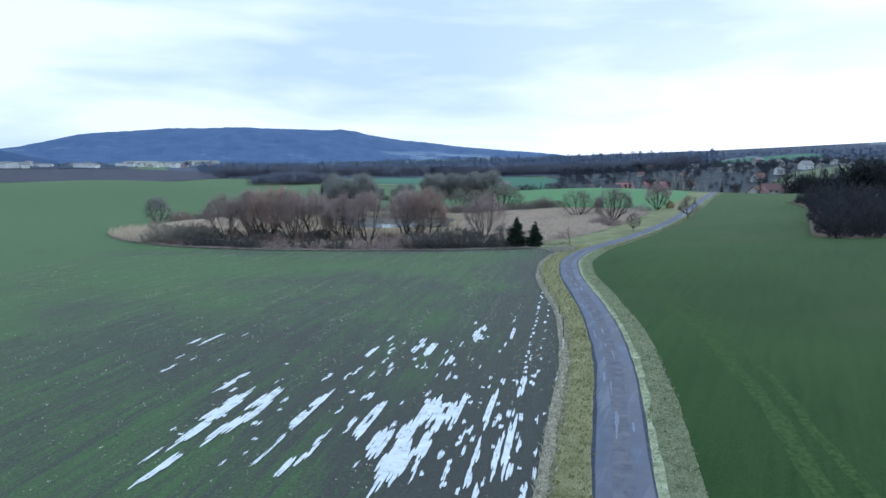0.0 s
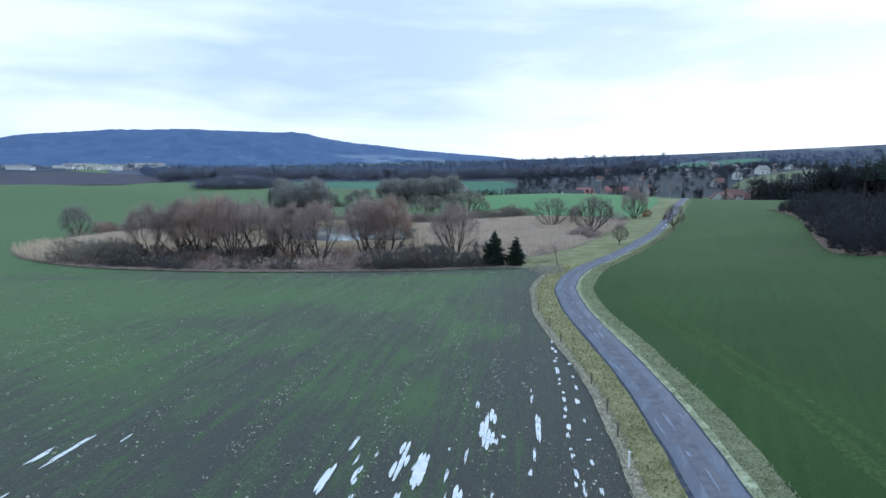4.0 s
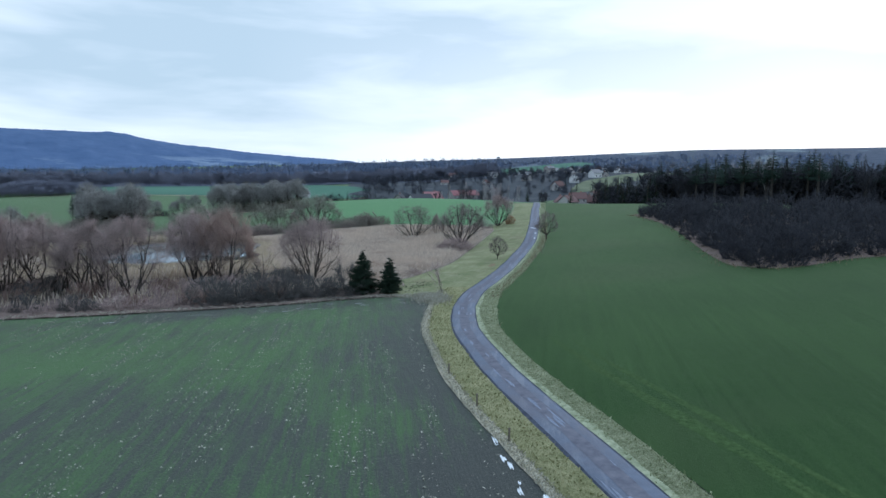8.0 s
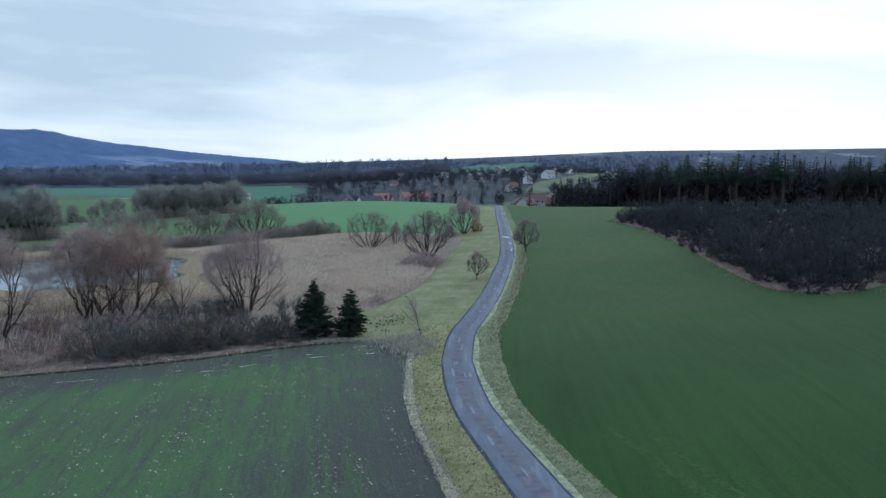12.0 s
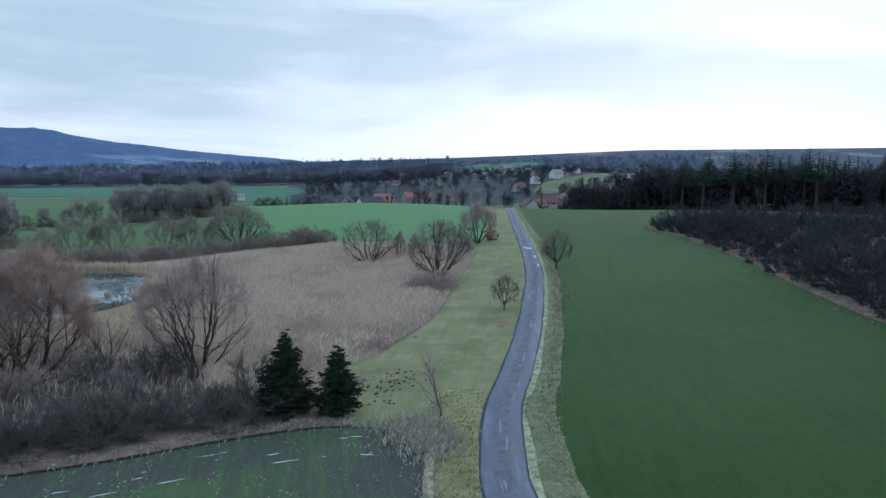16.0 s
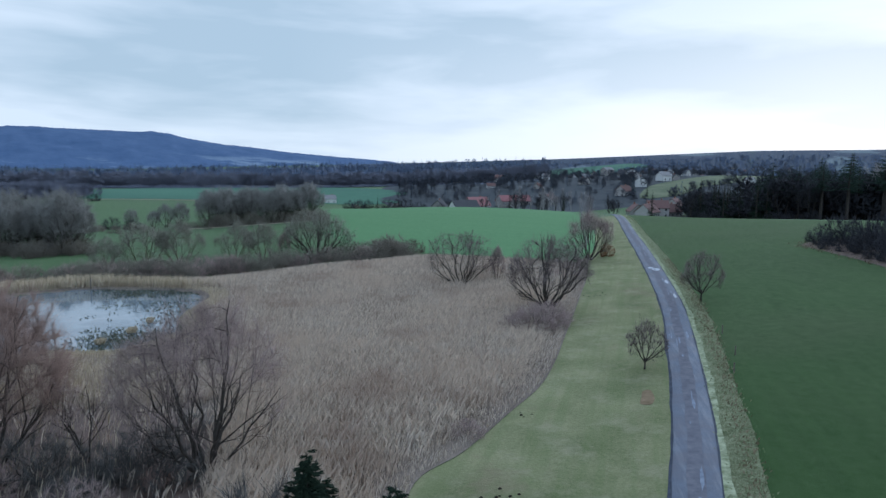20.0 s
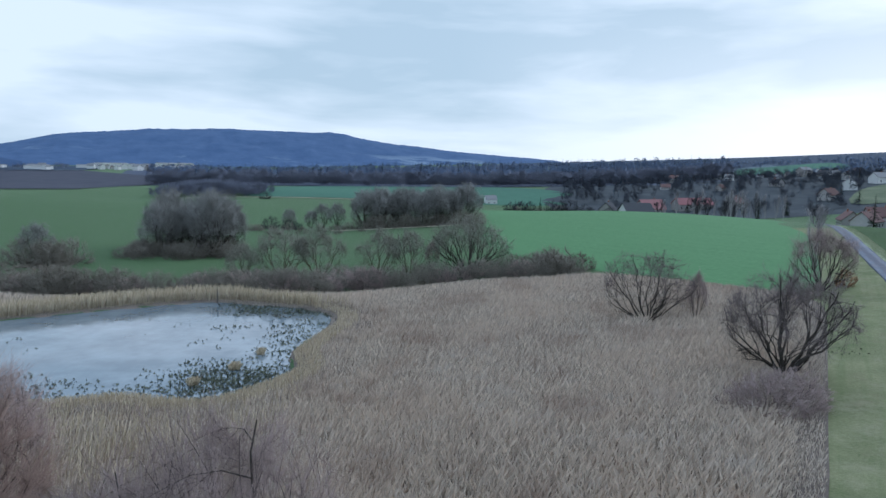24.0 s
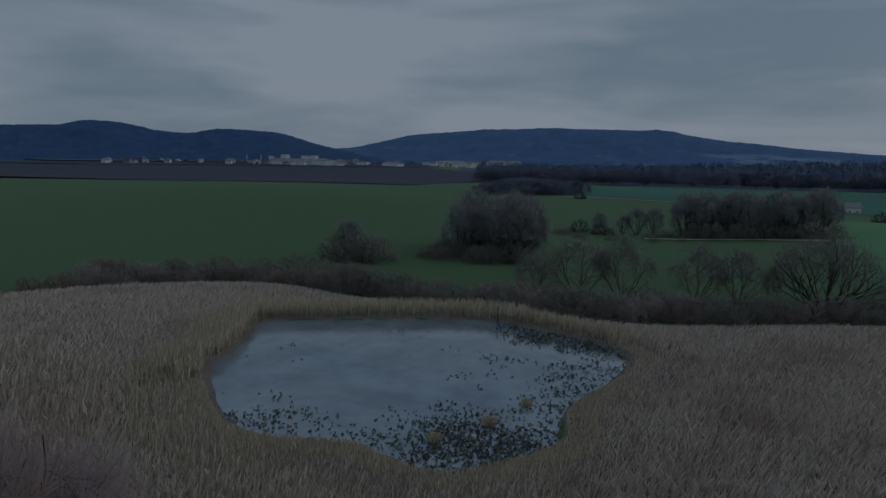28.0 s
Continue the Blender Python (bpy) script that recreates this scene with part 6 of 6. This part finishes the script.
blades("dead_grass", gx_[k], gy_[k], 0.6, 0.6, 0.03, "straw_fleck", "tall dead grass at the corner of the field", 14, "grass")
n = 6000
i = g.integers(2, len(NORTH_EDGE) - 2, n)
q = NORTH_EDGE[i] + g.normal(0, 0.7, (n, 2)) + (0, 1.0)
blades("dead_grass", q[:, 0], q[:, 1], 0.32, 0.8, 0.02, "straw_fleck", "dead grass below the hedge at the field edge", 15, "grass")

i = g.integers(0, len(THICKET), 2400)
q = THICKET[i] + g.normal(0, 1.1, (2400, 2))
k = q[:, 0] < 130
blades("dead_grass", q[k, 0], q[k, 1], 0.4, 0.7, 0.03, "brown_tuft", "pale dead grass along the foot of the thicket", 16, "grass")

# Molehills on the meadow.
hill_v, hill_f = [], []
for rr, zz in ((0.24, -0.03), (0.17, 0.08), (0.07, 0.15)):
    hill_v += [(math.cos(k * 1.0472) * rr * (1 + 0.15 * math.sin(k * 5)), math.sin(k * 1.0472) * rr, zz) for k in range(6)]
for o in (0, 6):
    hill_f += [(o + k, o + (k + 1) % 6, o + 6 + (k + 1) % 6, o + 6 + k) for k in range(6)]
hill_f.append(tuple(range(12, 18)))
mole = mesh_of("molehill", hill_v, hill_f, "mole_soil", True)
rm = random.Random(12)
for cx, cy, sx_, sy_, count in ((26.3, 119.3, 1.7, 1.2, 40), (28.8, 121.5, 1.4, 0.9, 22), (24.8, 115.5, 0.8, 0.7, 8), (63, 176, 1.6, 0.8, 9), (35.2, 134.6, 0.5, 0.3, 4), (76, 205, 1.5, 0.8, 6)):
    for i in range(count):
        px, py = rm.gauss(cx, sx_), rm.gauss(cy, sy_)
        ob = tagged(new("molehill", mole), "small dark molehill on the meadow grass", "molehill", "molehills on the meadow")
        ob.matrix_world = pose(px, py, gz(px, py) + 0.02, 0, 0, rm.uniform(0, 360))
        s = rm.uniform(0.3, 0.7)
        ob.scale = (s, s, s)

# Roadside posts.
def marker(x, y, tall, mat, label):
    root = tagged(new("field_post"), label, "post", "posts along the field edge")
    bm = bmesh.new()
    box(bm, -0.05, 0.05, -0.05, 0.05, -0.3, tall)
    bmesh.ops.bevel(bm, geom=bm.edges[:], offset=0.012, affect="EDGES")
    part("shaft", bm, mat, root)
    bm = bmesh.new()
    box(bm, -0.06, 0.06, -0.06, 0.06, tall, tall + 0.06)
    part("cap", bm, mat, root)
    root.location = (x, y, gz(x, y) + 0.03)


for px, py, mat in ((10.6, 27.5, "white_paint"), (11.4, 31.5, "weathered_wood"), (12.2, 35.8, "weathered_wood"), (12.9, 41.5, "weathered_wood"), (14.0, 54.5, "weathered_wood"), (14.6, 61.5, "weathered_wood"), (15.4, 70.0, "weathered_wood"), (56.5, 137.0, "weathered_wood"), (60.2, 141.5, "weathered_wood"), (64.4, 148.9, "weathered_wood")):
    marker(px, py, 0.9, mat, "short weathered post in the dead grass" if mat != "white_paint" else "short white post in the dead grass")

# Pale repairs and frost patches on the asphalt.
rq = random.Random(31)


def repair(along_y, across, long, wide, seed, mat="pale_patch"):
    """A thin ragged patch lying on the lane, drawn out along it."""
    i = int(np.searchsorted(CY, along_y))
    d = CENTRE[i + 1] - CENTRE[i - 1]
    d = d / math.hypot(*d)
    c = CENTRE[i] + np.array([d[1], -d[0]]) * across
    v = []
    for k in range(14):
        a = 2 * math.pi * k / 14
        r = 1 + 0.5 * noise.noise((math.cos(a) * 1.4 + seed * 2.3, math.sin(a) * 1.4, seed * 0.7)) + rq.uniform(-0.12, 0.12)
        q = c + d * math.sin(a) * r * long / 2 + np.array([d[1], -d[0]]) * math.cos(a) * r * wide / 2
        off = abs(float((q - CENTRE[i]) @ np.array([d[1], -d[0]])))
        v.append((*q, gz(*q) + float(np.interp(off, (0, 0.8, 1.31, 1.6), (0.152, 0.140, 0.122, 0.07)))))
    ob = add("road_patch", v, [tuple(range(14))], mat)
    tagged(ob, "pale worn patch on the asphalt lane", "road patch", "patches on the lane")


for k, (along_y, across, long, wide) in enumerate(((189.6, 0.3, 2.6, 1.7), (191.4, -0.4, 1.8, 1.0), (178.5, 0.9, 3.0, 0.5), (169.0, 0.95, 2.6, 0.4))):
    repair(along_y, across, long, wide, 3 * k + 1, "frost_patch")
for k in range(74):
    repair(rq.uniform(0, 240), rq.gauss(0, 0.75), rq.uniform(0.5, 3.4), rq.uniform(0.06, 0.26), k)

# ---- clear the patterns from which copies were made ----
for ob in STOCK:
    for c in (*ob.children_recursive, ob):
        bpy.data.objects.remove(c)
